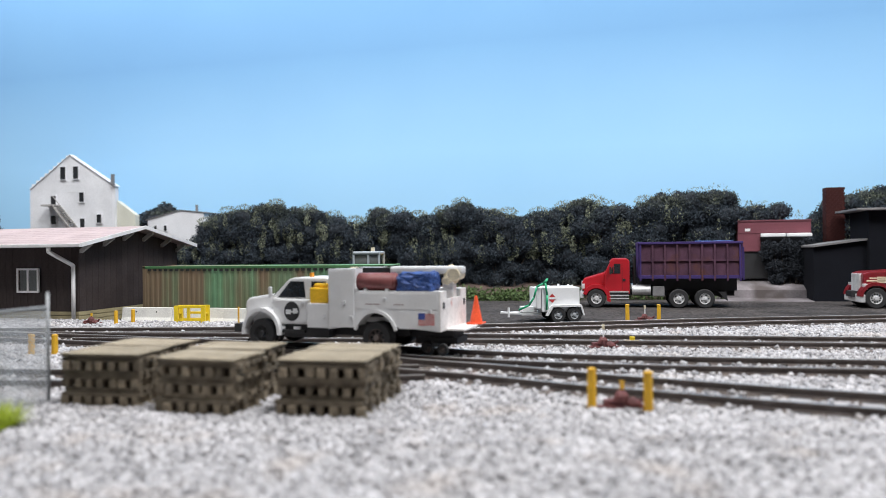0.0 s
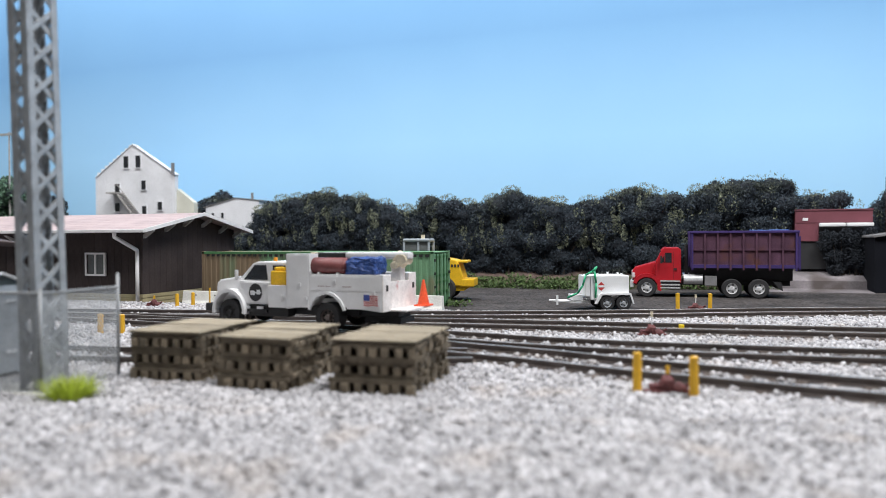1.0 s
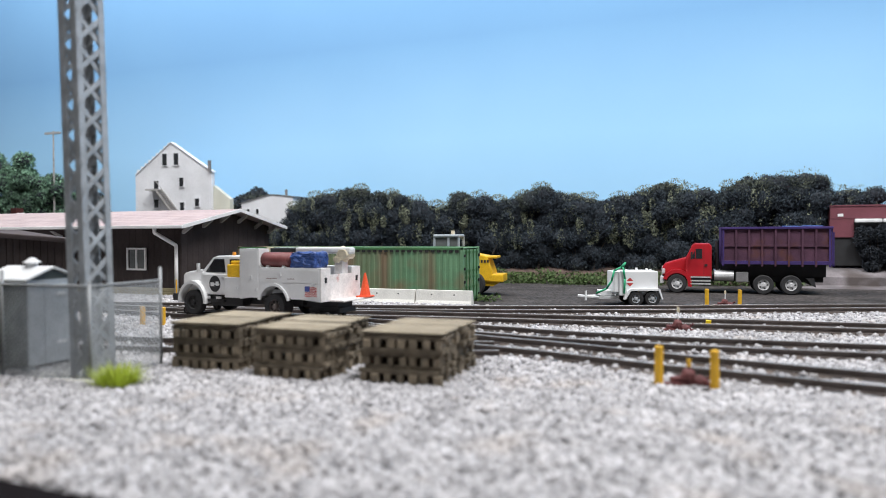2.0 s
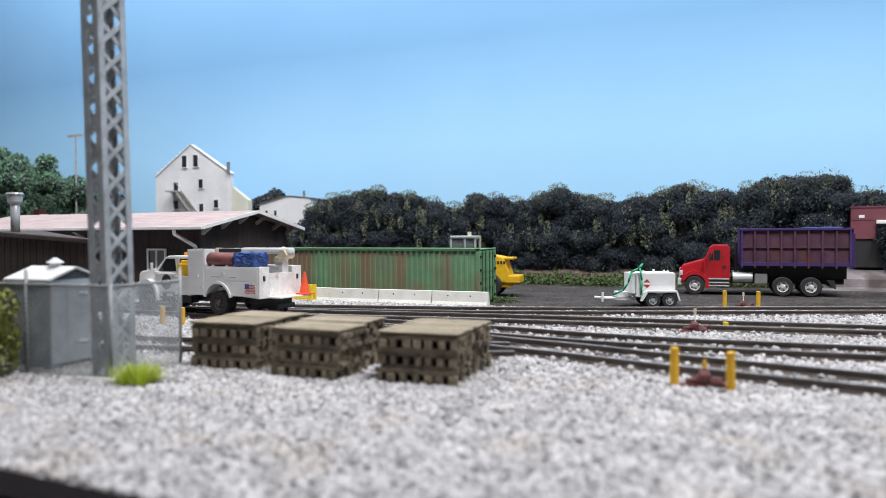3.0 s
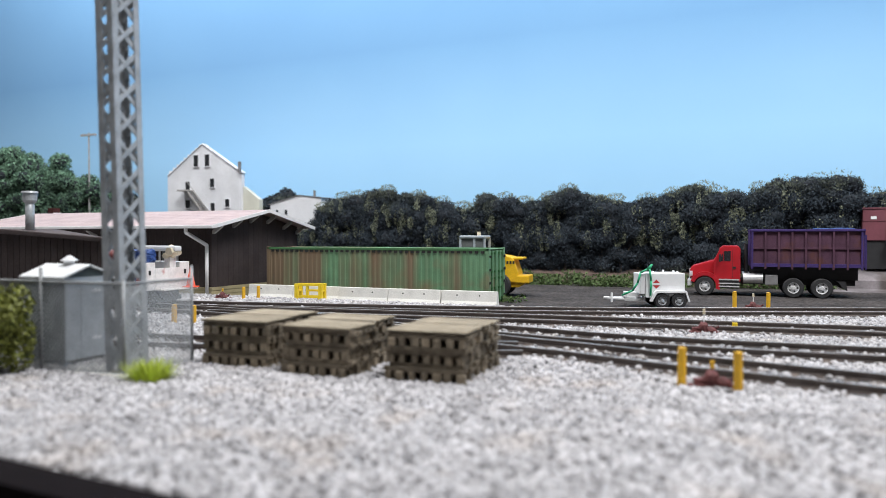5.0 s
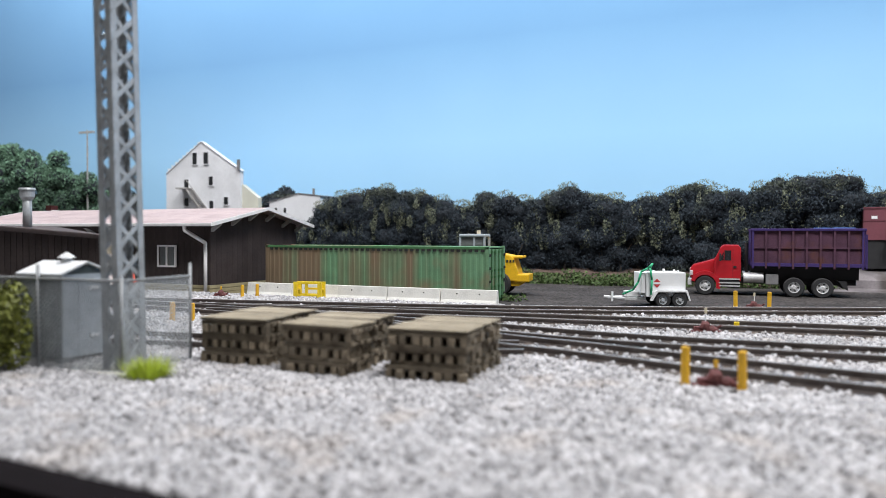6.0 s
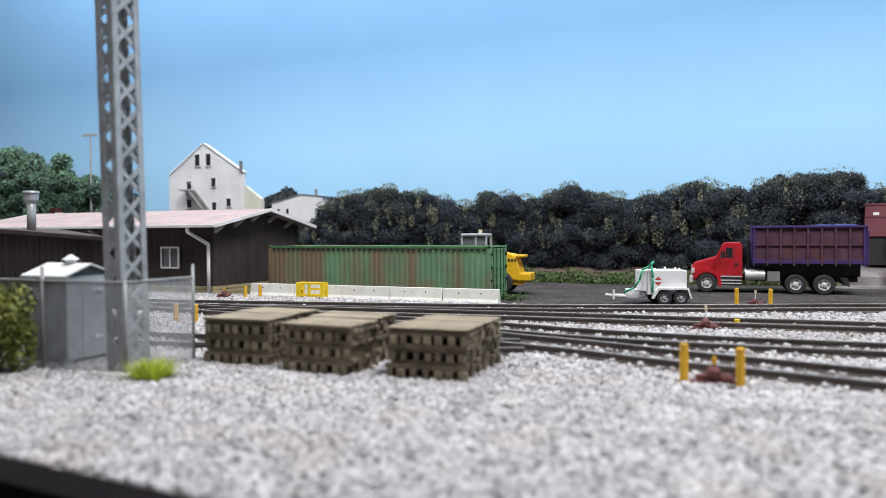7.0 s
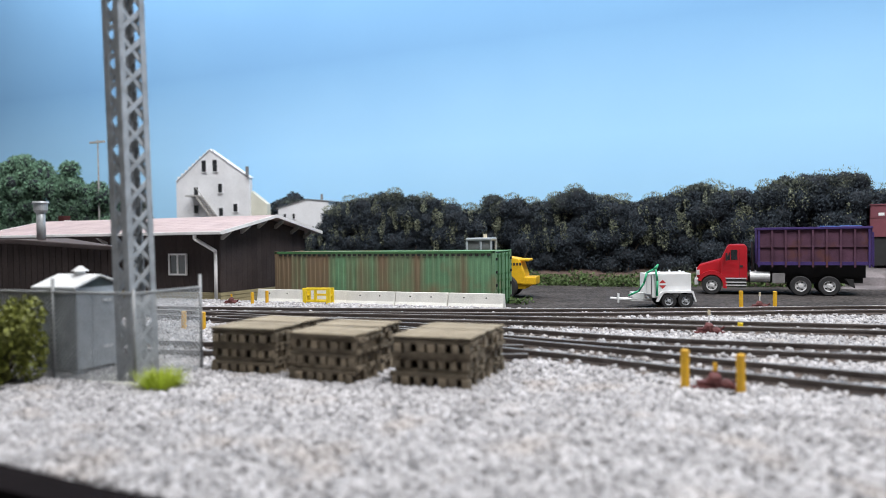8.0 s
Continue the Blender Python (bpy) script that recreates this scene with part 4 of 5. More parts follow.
def cabinet():
    c = thing("signal_cabinet", -1.88, 11.22, 0, 0, "grey painted metal signal cabinet with a pale pitched lid", "signal cabinet")
    for x in (-0.52, 0.52):
        for y in (-0.52, 0.52):
            part("foot", boxes((x - 0.09, x + 0.09, y - 0.09, y + 0.09, 0, 0.2)), M["cabinet"], c)
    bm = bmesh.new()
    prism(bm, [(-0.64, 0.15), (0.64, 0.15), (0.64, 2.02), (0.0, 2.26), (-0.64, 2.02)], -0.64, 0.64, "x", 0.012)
    # The body's dark colour holds the shade of its unlit front side.
    part("body", bm, M["cabinetshade"], c)
    part("gable_panel", boxes((0.64, 0.655, -0.62, 0.62, 1.9, 2.02)), M["cabinet"], c)
    for y0, y1 in ((-0.63, -0.24), (-0.23, 0.63)):
        d = part("door", boxes((0.635, 0.68, y0, y1, 0.17, 1.9), bevel=0.012), M["cabinet"], c, "flat grey door leaf")
        if y0 > -0.5:
            for z in (0.58, 1.66):
                part("handle", boxes((0.68, 0.72, 0.05, 0.3, z, z + 0.07), bevel=0.01), M["white"], d, "white latch")
            for z in (0.4, 1.05, 1.75):
                part("hinge", boxes((0.67, 0.71, 0.58, 0.64, z - 0.06, z + 0.06)), M["galv"], d)
    for s in (-1, 1):
        bm = bmesh.new()
        prism(bm, [(s * 0.72, 2.0), (0.0, 2.27), (0.0, 2.31), (s * 0.72, 2.045)], -0.7, 0.72, "x")
        part("lid", bm, M["white"], c, "pale shallow pitched lid")
    bm = bmesh.new()
    cyl(bm, (0.05, 0, 2.26), (0.05, 0, 2.38), 0.12, seg=14)
    v = part("vent", bm, M["white"], c, "round vent with a conical hood")
    bm = bmesh.new()
    cyl(bm, (0.05, 0, 2.38), (0.05, 0, 2.5), 0.2, 0.04, seg=14)
    part("hood", bm, M["white"], v)


def fence():
    f = thing("chain_link_fence", 0, 0, 0, 0, "low galvanised chain-link fence round the mast", "fence")
    P = [(-9, 10.15), (-5.2, 10.15), (-1.41, 10.15), (0.93, 10.2), (0.9, 12.2)]
    for i, (x, y) in enumerate(P):
        hgt = 2.24 if i in (2, 4) else 2.05
        bm = bmesh.new()
        cyl(bm, (x, y, -0.02), (x, y, hgt), 0.036, seg=10)
        ball(bm, (x, y, hgt), 0.042, sub=1)
        part("post", bm, M["fencesteel"], f, smooth=True)
    for a, b in zip(P, P[1:]):
        bm = bmesh.new()
        cyl(bm, (*a, 1.97), (*b, 1.97), 0.03, seg=8)
        part("top_rail", bm, M["fencesteel"], f)
        A, B = V(*a, 0), V(*b, 0)
        L = (B - A).length
        d = (B - A) / L
        bm = bmesh.new()
        H, g = 1.92, 0.11
        n = int((L + H) / g)
        for k in range(n):
            for s in (1, -1):
                u0 = k * g - H if s > 0 else k * g
                t0, t1 = max(0, -u0) if s > 0 else max(0, u0 - L), min(H, L - u0) if s > 0 else min(H, u0)
                if t1 - t0 < 0.05:
                    continue
                p = A + d * (u0 + s * t0) + V(0, 0, 0.05 + t0)
                q = A + d * (u0 + s * t1) + V(0, 0, 0.05 + t1)
                cyl(bm, p, q, 0.0115, seg=3, caps=False)
        part("wire_mesh", bm, M["galv"], f, "diamond wire mesh")


def pallets():
    def one(parent, z, rng):
        W, D = 1.66, 1.02
        ox, oy = rng.uniform(-0.05, 0.05), rng.uniform(-0.05, 0.03)
        for z0, z1 in ((0.0, 0.085), (0.245, 0.335)):
            n = 6
            for k in range(n):
                y = -D / 2 + k * D / n + oy
                part("plank", boxes((-W / 2 + ox + rng.uniform(-0.06, 0.03), W / 2 + ox + rng.uniform(-0.03, 0.07), y + 0.012, y + D / n - rng.uniform(0.012, 0.04), z + z0, z + z1 - rng.uniform(0, 0.018)), bevel=0.01), M["pallet"], parent)
        n = 7
        for k in range(n):
            x = -W / 2 + k * (W - 0.15) / (n - 1) + ox
            for y in (-D / 2 - 0.02, -0.07, D / 2 - 0.14):
                jx, jy = rng.uniform(-0.03, 0.03), rng.uniform(-0.035, 0.03)
                part("block", boxes((x + jx, x + jx + rng.uniform(0.11, 0.165), y + jy + oy, y + jy + oy + 0.16, z + 0.085, z + 0.245), bevel=0.012), M["palletlight"], parent)
        for xa in (-W / 2 + 0.06, W / 2 - 0.14):
            part("end_board", boxes((xa + ox, xa + 0.08 + ox, -D / 2 + 0.2, D / 2 - 0.16, z + 0.09, z + rng.uniform(0.19, 0.24)), bevel=0.008), M["palletlight"], parent)
        part("stringer", boxes((-W / 2 + 0.3 + ox, W / 2 - 0.3 + ox, -0.02, 0.06, z + 0.085, z + 0.245)), M["pallet"], parent)

    for i, (x, y, a) in enumerate(((2.2, 12.56, 3.0), (4.5, 12.33, -2.0), (6.86, 12.6, 2.5), (2.05, 13.85, -1), (4.3, 13.66, 1.5), (6.83, 13.8, 1.0))):
        rng = random.Random(30 + i)
        p = thing("pallet_stack", x, y, 0, a, "stack of three weathered brown wooden pallets on the gravel", "pallet stack", "stacked pallets")
        for k in range(3):
            one(p, 0.0 + k * 0.337, rng)
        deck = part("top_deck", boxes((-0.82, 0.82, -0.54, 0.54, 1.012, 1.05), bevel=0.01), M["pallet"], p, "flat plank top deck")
        # Top boards are coloured lighter to look lit from above.
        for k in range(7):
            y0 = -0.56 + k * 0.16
            part("deck_board", boxes((-0.85 + rng.uniform(-0.035, 0.02), 0.85 + rng.uniform(-0.02, 0.035), y0 + 0.004, y0 + 0.154, 1.05, 1.092 - rng.uniform(0, 0.012)), bevel=0.008), M["pallettop"], deck, "deck board in paler wood, painted as lit from above")


def marker_posts():
    spots = [(11.57, 13.76, 0.8, 0.085), (12.59, 13.66, 0.78, 0.085), (-4.94, 17.83, 0.66, 0.09), (-4.12, 17.85, 0.66, 0.09), (-8.67, 26.2, 0.6, 0.08), (-8.45, 27.0, 0.6, 0.08), (12.34, 31.25, 0.78, 0.085), (13.62, 31.75, 0.74, 0.085)]
    for x, y, h, r in spots:
        p = thing("marker_post", x, y, -0.02 if y < 31 else -0.15, 0, "yellow painted marker post guarding a switch stand", "post", "yellow marker posts")
        bm = bmesh.new()
        cyl(bm, (0, 0, 0), (random.uniform(-0.015, 0.015), 0.01, h), r, r * 0.97, seg=14)
        part("shaft", bm, M["postyellow"], p)
        bm = bmesh.new()
        ball(bm, (0, 0.005, h), r * 0.97, (1, 1, 0.35), 2)
        part("cap", bm, M["postyellow"], p)


def switch_stands():
    for x, y, z, k, kind in ((12.12, 13.85, 0, 1.0, 0), (11.58, 22.0, 0, 1.0, 1), (13.05, 31.4, -0.1, 0.9, 2), (-9.8, 26.1, 0, 0.9, 0)):
        s = thing("switch_stand", x, y, z, 15, "small maroon railway switch stand with a pale target", "switch stand", "switch stands of the yard")
        part("base", boxes((-0.45 * k, 0.45 * k, -0.12, 0.12, 0, 0.1), bevel=0.02), M["maroon"], s)
        bm = bmesh.new()
        ball(bm, (-0.02, 0, 0.2 * k), 0.17 * k, (1.0, 0.8, 1.15), 2)
        ball(bm, (0.2 * k, -0.05, 0.13 * k), 0.14 * k, (1.2, 0.8, 0.9), 2)
        box(bm, -0.34 * k, -0.1 * k, -0.08, 0.08, 0.08, 0.2 * k)
        for v in bm.verts:
            v.co += 0.05 * noise.noise_vector(v.co * 9)
        part("gear_case", bm, M["maroon"], s)
        bm = bmesh.new()
        cyl(bm, (0.25 * k, 0, 0.12), (0.42 * k, -0.1, 0.26 * k), 0.035, seg=8)
        part("lever", bm, M["maroon"], s)
        bm = bmesh.new()
        cyl(bm, (0, 0, 0.3 * k), (0, 0, (0.66 if kind else 0.42) * k), 0.02, seg=8)
        part("mast", bm, M["trimwhite"] if kind else M["maroon"], s)
        z0 = 0.4 if kind == 0 else 0.6
        part("target", boxes((-0.04, 0.04, -0.02, 0.02, z0 * k, (z0 + 0.16) * k), bevel=0.01), M["cream"] if kind else M["postyellow"], s, "pale target plate")
    r = thing("rail_greaser", 12.43, 23.35, 0.0, 0, "small yellow trackside box by the rail", "trackside box")
    part("box", boxes((-0.22, 0.22, -0.1, 0.1, 0, 0.12), bevel=0.015), M["yellow"], r)
    part("lid", boxes((-0.08, 0.08, -0.07, 0.07, 0.12, 0.24), bevel=0.015), M["yellow"], r)


depot()
near_shed()
hill_house()
right_side()
hedge()
for tx, th, tw, tm in ((-61, 11.9, 3.0, "treegreen"), (-57.4, 12.2, 1.9, "treegreen"), (-54.4, 11.3, 1.9, "treegreen"), (-51.9, 10.4, 1.7, "treegreen"), (-49.8, 11.6, 1.5, "treegreen"), (-47.4, 9.4, 1.4, "treegreen"), (-45.3, 8.0, 1.2, "treegreen"), (-41.3, 6.8, 2.0, "hedge")):
    tree(tx, 50.6, th, tw, int(200 - tx), M[tm], "leafy deciduous tree on the hill behind the depot")
tree(-25.2, 52.6, 7.0, 1.0, 77, M["hedge"], "small dark tree behind the white outbuilding")
bush_and_tuft()
tower()
cabinet()
fence()
pallets()
marker_posts()
switch_stands()


# ---- vehicles ----
def wheel_meshes(r, w, rim_m, k=1.0, holes=6):
    """Meshes of a tyre and its rim about the y axis; the rim's face looks to -y."""
    bm = bmesh.new()
    prof = [(0.56 * r, -w / 2), (0.92 * r, -w / 2), (r, -w * 0.36), (r, w * 0.36), (0.92 * r, w / 2), (0.56 * r, w / 2)]
    n = 26
    rings = []
    for i in range(n):
        a = i * 2 * math.pi / n
        rings.append([bm.verts.new((math.cos(a) * q * k, y * k, math.sin(a) * q * k)) for q, y in prof])
    for i in range(n):
        p, q = rings[i], rings[(i + 1) % n]
        for j in range(len(prof)):
            bm.faces.new((p[j], q[j], q[(j + 1) % len(prof)], p[(j + 1) % len(prof)]))
    bmesh.ops.recalc_face_normals(bm, faces=bm.faces)
    tyre = mesh_of(bm, M["tyre"])
    bm = bmesh.new()
    for y0, y1, q0, q1 in ((-w * 0.5, -w * 0.3, 0.6 * r, 0.5 * r), (-w * 0.3, w * 0.4, 0.54 * r, 0.54 * r)):
        cyl(bm, (0, y0 * k, 0), (0, y1 * k, 0), q0 * k, q1 * k, 22, caps=y0 > -w * 0.4)
    cyl(bm, (0, -w * 0.55 * k, 0), (0, -w * 0.25 * k, 0), 0.17 * r * k, 0.24 * r * k, 12)
    rim = mesh_of(bm, rim_m)
    bm = bmesh.new()
    for i in range(holes):
        a = i * 2 * math.pi / holes
        cyl(bm, (math.cos(a) * 0.38 * r * k, -w * 0.325 * k, math.sin(a) * 0.38 * r * k), (math.cos(a) * 0.38 * r * k, -w * 0.28 * k, math.sin(a) * 0.38 * r * k), 0.085 * r * k, seg=8)
    return tyre, rim, mesh_of(bm, M["hole"])


def add_wheel(parent, meshes, x, y, z, flip=False):
    w = part("wheel", meshes[1], None, parent, "bright steel rim", at=Matrix.Translation((x, y, z)) @ (Matrix.Rotation(math.pi, 4, "Z") if flip else Matrix()))
    part("tyre", meshes[0], None, w, "black rubber tyre")
    part("rim_opening", meshes[2], None, w, "dark round wheel openings")
    return w


def arch(r, x, n=12):
    return [(x - r * math.cos(math.pi * i / n), r * math.sin(math.pi * i / n)) for i in range(n + 1)]


def ring_shell(bm, x, z, r0, r1, y0, y1, a0=0.0, a1=math.pi, n=14):
    pts = [(x + r1 * math.cos(a0 + (a1 - a0) * i / n), z + r1 * math.sin(a0 + (a1 - a0) * i / n)) for i in range(n + 1)]
    pts += [(x + r0 * math.cos(a0 + (a1 - a0) * i / n), z + r0 * math.sin(a0 + (a1 - a0) * i / n)) for i in range(n, -1, -1)]
    prism(bm, pts, y0, y1, "y")


K = 0.92


def shrink(bm):
    for v in bm.verts:  # the body stands tall over its sills
        if v.co.z > 0.68:
            v.co.z = 0.68 + (v.co.z - 0.68) * 1.12 if v.co.z < 1.72 else 1.845 + (v.co.z - 1.72) * 0.9
    bm.transform(Matrix.Translation((0, 0, 0.04)) @ Matrix.Scale(K, 4))
    return bm


def service_truck():
    t = thing("service_truck", 5.75, 19.7, 0.2, 180, "white rail service truck with utility body and folded crane", "truck")

    def add(name, bm, m, parent=None, label="", smooth=False):
        return part(name, shrink(bm), m, parent or t, label, smooth)

    W = M["bodywhite"]
    add("chassis", boxes((-2.2, 4.7, -0.45, 0.45, 0.42, 0.66), bevel=0.02), M["black"], label="black ladder chassis")
    cut = [(x, 0.5 + z) for x, z in arch(0.66, 0.0, 14) if z + 0.5 > 0.68]
    out = [(-2.0, 0.68)] + [(x, z) for x, z in cut] + [(1.55, 0.68), (1.55, 2.44), (0.66, 2.44), (0.66, 1.71), (-2.0, 1.71)]
    for s in (1, -1):
        bm = bmesh.new()
        prism(bm, out, s * 0.66, s * 1.2, "y", 0.0)
        side = add("side_locker", bm, W, label="white side locker panel with wheel arch")
        bm = bmesh.new()
        ring_shell(bm, 0, 0.5, 0.64, 0.72, s * 1.15, s * 1.26, math.radians(16), math.radians(164))
        add("arch_lip", bm, W, side)
        for x0, x1, z0, z1 in ((0.7, 1.5, 0.74, 2.38), (-1.94, -0.74, 0.74, 1.2), (-1.94, 0.6, 1.25, 1.66), (0.58, 0.66, 1.71, 1.8)):
            add("locker_door", boxes((x0, x1, s * 1.2 - 0.004 * s, s * 1.212, z0, z1), bevel=0.004), W, side)
        for x, z in ((1.02, 1.4), (-0.3, 1.5), (-1.72, 1.2), (0.78, 1.0)):
            add("latch", boxes((x - 0.05, x + 0.05, min(s * 1.21, s * 1.25), max(s * 1.21, s * 1.25), z - 0.05, z + 0.05), bevel=0.008), M["chrome"], side, "small bright latch")
        low = add("low_locker", boxes((1.56, 2.3, min(s * 0.7, s * 1.18), max(s * 0.7, s * 1.18), 0.7, 1.36), bevel=0.02), W)
        add("latch", boxes((1.66, 1.74, min(s * 1.18, s * 1.22), max(s * 1.18, s * 1.22), 0.98, 1.08), bevel=0.008), M["chrome"], low)
    add("wheel_well", boxes((-0.85, 0.85, -0.64, 0.64, 0.5, 1.2)), M["black"], label="black inner wheel well")
    add("bed_floor", boxes((-2.0, 1.5, -0.66, 0.66, 0.85, 0.98)), W)
    add("tailboard", boxes((-2.04, -1.98, -0.66, 0.66, 0.7, 1.5), bevel=0.01), M["offwhite"], label="scuffed white tailboard with red marks")
    for s in (1, -1):
        tb = add("rear_panel", boxes((-2.04, -1.995, min(s * 0.66, s * 1.2), max(s * 0.66, s * 1.2), 0.68, 1.71), bevel=0.008), M["offwhite"], label="scuffed white rear panel")
        add("tail_lamp", boxes((-2.07, -2.03, s * 0.95 - 0.05, s * 0.95 + 0.05, 1.25, 1.42), bevel=0.01), M["black"], tb, "dark tail lamp")
    add("rear_step", boxes((-2.6, -2.0, -1.15, 0.7, 0.67, 0.72), bevel=0.012), M["offwhite"], label="worn pale rear step")
    bm = bmesh.new()
    cyl(bm, (0.72, 0.82, 2.0), (-0.5, 0.82, 2.0), 0.3, seg=22)
    ball(bm, (-0.5, 0.82, 2.0), 0.3, (0.45, 1, 1), 2)
    tank = add("air_tank", bm, M["tank"], label="oxide red cylindrical tank", smooth=True)
    for x in (0.4, -0.3):
        add("saddle", boxes((x - 0.05, x + 0.05, 0.6, 1.05, 1.7, 1.78)), M["white"], tank)
    bm = bmesh.new()
    box(bm, -1.72, -0.62, 0.3, 1.1, 1.68, 2.3, bevel=0.14)
    bmesh.ops.subdivide_edges(bm, edges=bm.edges[:], cuts=6, use_grid_fill=True)
    for v in bm.verts:
        v.co += 0.08 * noise.noise_vector(v.co * 4.5) + 0.05 * noise.noise_vector(v.co * 13)
    add("tarpaulin", bm, M["tarp"], label="crumpled blue tarpaulin bundle")
    bm = boxes((-2.25, 0.15, -0.6, -0.2, 2.22, 2.48), bevel=0.08)
    boom = add("crane_boom", bm, W, label="white folded crane boom")
    add("boom_sleeve", boxes((0.15, 1.35, -0.5, -0.24, 2.26, 2.44), bevel=0.02), M["black"], boom, "black inner boom")
    add("boom_nose", boxes((1.35, 1.55, -0.5, -0.24, 2.2, 2.46), bevel=0.03), M["cream"], boom)
    bm = bmesh.new()
    ball(bm, (-1.85, -0.38, 2.18), 0.3, (0.9, 0.75, 1.15), 2)
    cyl(bm, (-2.0, -0.62, 2.2), (-2.0, -0.1, 2.2), 0.2, seg=14)
    cyl(bm, (-1.75, -0.6, 2.0), (-1.75, -0.1, 2.0), 0.14, seg=12)
    for v in bm.verts:
        v.co += 0.04 * noise.noise_vector(v.co * 7)
    turret = add("crane_winch", bm, M["cream"], label="cream lumpy crane winch head")
    add("crane_post", boxes((-1.95, -1.6, -0.55, -0.2, 0.98, 1.95), bevel=0.03), M["offwhite"], turret)
    # cab
    bm = bmesh.new()
    prism(bm, [(1.62, 1.3), (3.78, 1.3), (3.72, 1.5), (3.14, 2.06), (2.95, 2.13), (1.78, 2.13), (1.64, 2.02)], -0.88, 0.88, "y", 0.05)
    cab = add("cab", bm, W, label="white crew cab")
    bm = bmesh.new()
    prism(bm, [(1.62, 0.76), (3.5, 0.76), (3.62, 1.0), (3.66, 1.48), (1.62, 1.42)], -0.98, 0.98, "y", 0.05)
    add("cab_lower", bm, W, cab)
    for s in (1, -1):
        y0, y1 = (0.86, 0.9) if s > 0 else (-0.9, -0.86)
        bm = bmesh.new()
        prism(bm, [(2.52, 1.5), (3.5, 1.5), (3.05, 2.0), (2.58, 2.0)], y0 + 0.003 * s, y1 + 0.003 * s, "y")
        add("side_window", bm, M["glassdark"], cab, "dark side window")
        bm = bmesh.new()
        prism(bm, [(1.72, 1.55), (2.3, 1.5), (2.3, 2.0), (1.8, 2.0)], y0 + 0.003 * s, y1 + 0.003 * s, "y")
        add("rear_side_window", bm, M["glassdark"], cab, "dark rear side window")
        d = add("door", boxes((2.42, 3.56, min(s * 0.975, s * 0.99), max(s * 0.975, s * 0.99), 0.82, 1.42), bevel=0.006), W, cab)
        add("door_handle", boxes((2.48, 2.64, min(s * 0.99, s * 1.02), max(s * 0.99, s * 1.02), 1.32, 1.37)), M["chrome"], d)
        bm = bmesh.new()
        cyl(bm, (2.95, s * 0.985, 1.12), (2.95, s * 1.0, 1.12), 0.27, seg=28)
        badge = add("door_badge", bm, M["black"], d, "round black badge with a pale emblem")
        add("emblem", boxes((2.72, 3.14, min(s * 1.0, s * 1.004), max(s * 1.0, s * 1.004), 1.09, 1.13), (2.76, 2.9, min(s * 1.0, s * 1.004), max(s * 1.0, s * 1.004), 1.06, 1.2), (2.98, 3.16, min(s * 1.0, s * 1.004), max(s * 1.0, s * 1.004), 1.04, 1.17)), M["white"], badge)
        bm = bmesh.new()
        cyl(bm, (3.5, s * 0.95, 1.5), (3.62, s * 1.16, 1.62), 0.02, seg=6)
        box(bm, 3.58, 3.66, min(s * 1.08, s * 1.2), max(s * 1.08, s * 1.2), 1.5, 1.82, bevel=0.02)
        add("mirror", bm, M["chrome"], cab, "bright wing mirror")
        bm = bmesh.new()
        ring_shell(bm, 4.0, 0.52, 0.59, 0.69, min(s * 0.56, s * 1.14), max(s * 0.56, s * 1.14), math.radians(-8), math.radians(188))
        add("fender", bm, W, label="white rounded front fender")
        add("step", boxes((2.5, 3.3, min(s * 0.5, s * 1.0), max(s * 0.5, s * 1.0), 0.5, 0.6), bevel=0.01), M["black"], label="black cab step")
        for x in (2.65, 3.2):
            add("step_plate", boxes((x, x + 0.22, min(s * 0.96, s * 1.03), max(s * 0.96, s * 1.03), 0.62, 0.7)), M["chrome"])
        add("fuel_tank", boxes((1.7, 3.3, min(s * 0.46, s * 0.9), max(s * 0.46, s * 0.9), 0.36, 0.74), bevel=0.04), M["black"])
        add("headlamp", boxes((4.74, 4.8, s * 0.62 - 0.12, s * 0.62 + 0.12, 1.08, 1.28), bevel=0.02), M["chrome"], label="clear headlamp")
        add("flag_pole", boxes((4.84, 4.88, s * 1.05 - 0.02, s * 1.05 + 0.02, 0.7, 1.22)), M["postyellow"], label="yellow bumper marker")
    bm = bmesh.new()
    prism(bm, [(-0.82, 1.54), (0.82, 1.54), (0.74, 2.0), (-0.74, 2.0)], 0, 0.02, "x")
    bm.transform(Matrix.Translation((3.7, 0, 0)) @ Matrix.Translation((0.02, 0, 1.52)) @ Matrix.Rotation(radians(-46), 4, "Y") @ Matrix.Translation((0, 0, -1.52)))
    add("windscreen", bm, M["glassdark"], cab, "dark sloping windscreen")
    bm = bmesh.new()
    prism(bm, [(3.5, 0.78), (4.6, 0.78), (4.76, 0.98), (4.75, 1.38), (4.62, 1.47), (3.7, 1.6), (3.5, 1.52)], -0.8, 0.8, "y", 0.06)
    hood = add("hood", bm, W, label="white sloping hood")
    add("grille", boxes((4.75, 4.79, -0.45, 0.45, 0.85, 1.32), bevel=0.01), M["black"], hood, "black grille")
    bm = boxes((4.76, 4.98, -1.12, 1.12, 0.5, 0.76), bevel=0.03)
    add("bumper", bm, M["black"], label="black front bumper")
    bm = boxes((4.4, 4.8, -0.5, 0.5, 0.24, 0.5))
    add("front_rail_gear", bm, M["black"], label="black rail guide gear")
    bm = bmesh.new()
    cyl(bm, (2.62, 0.3, 2.12), (2.62, 0.3, 2.28), 0.07, seg=12)
    add("beacon", bm, M["amber"], cab, "amber roof beacon")
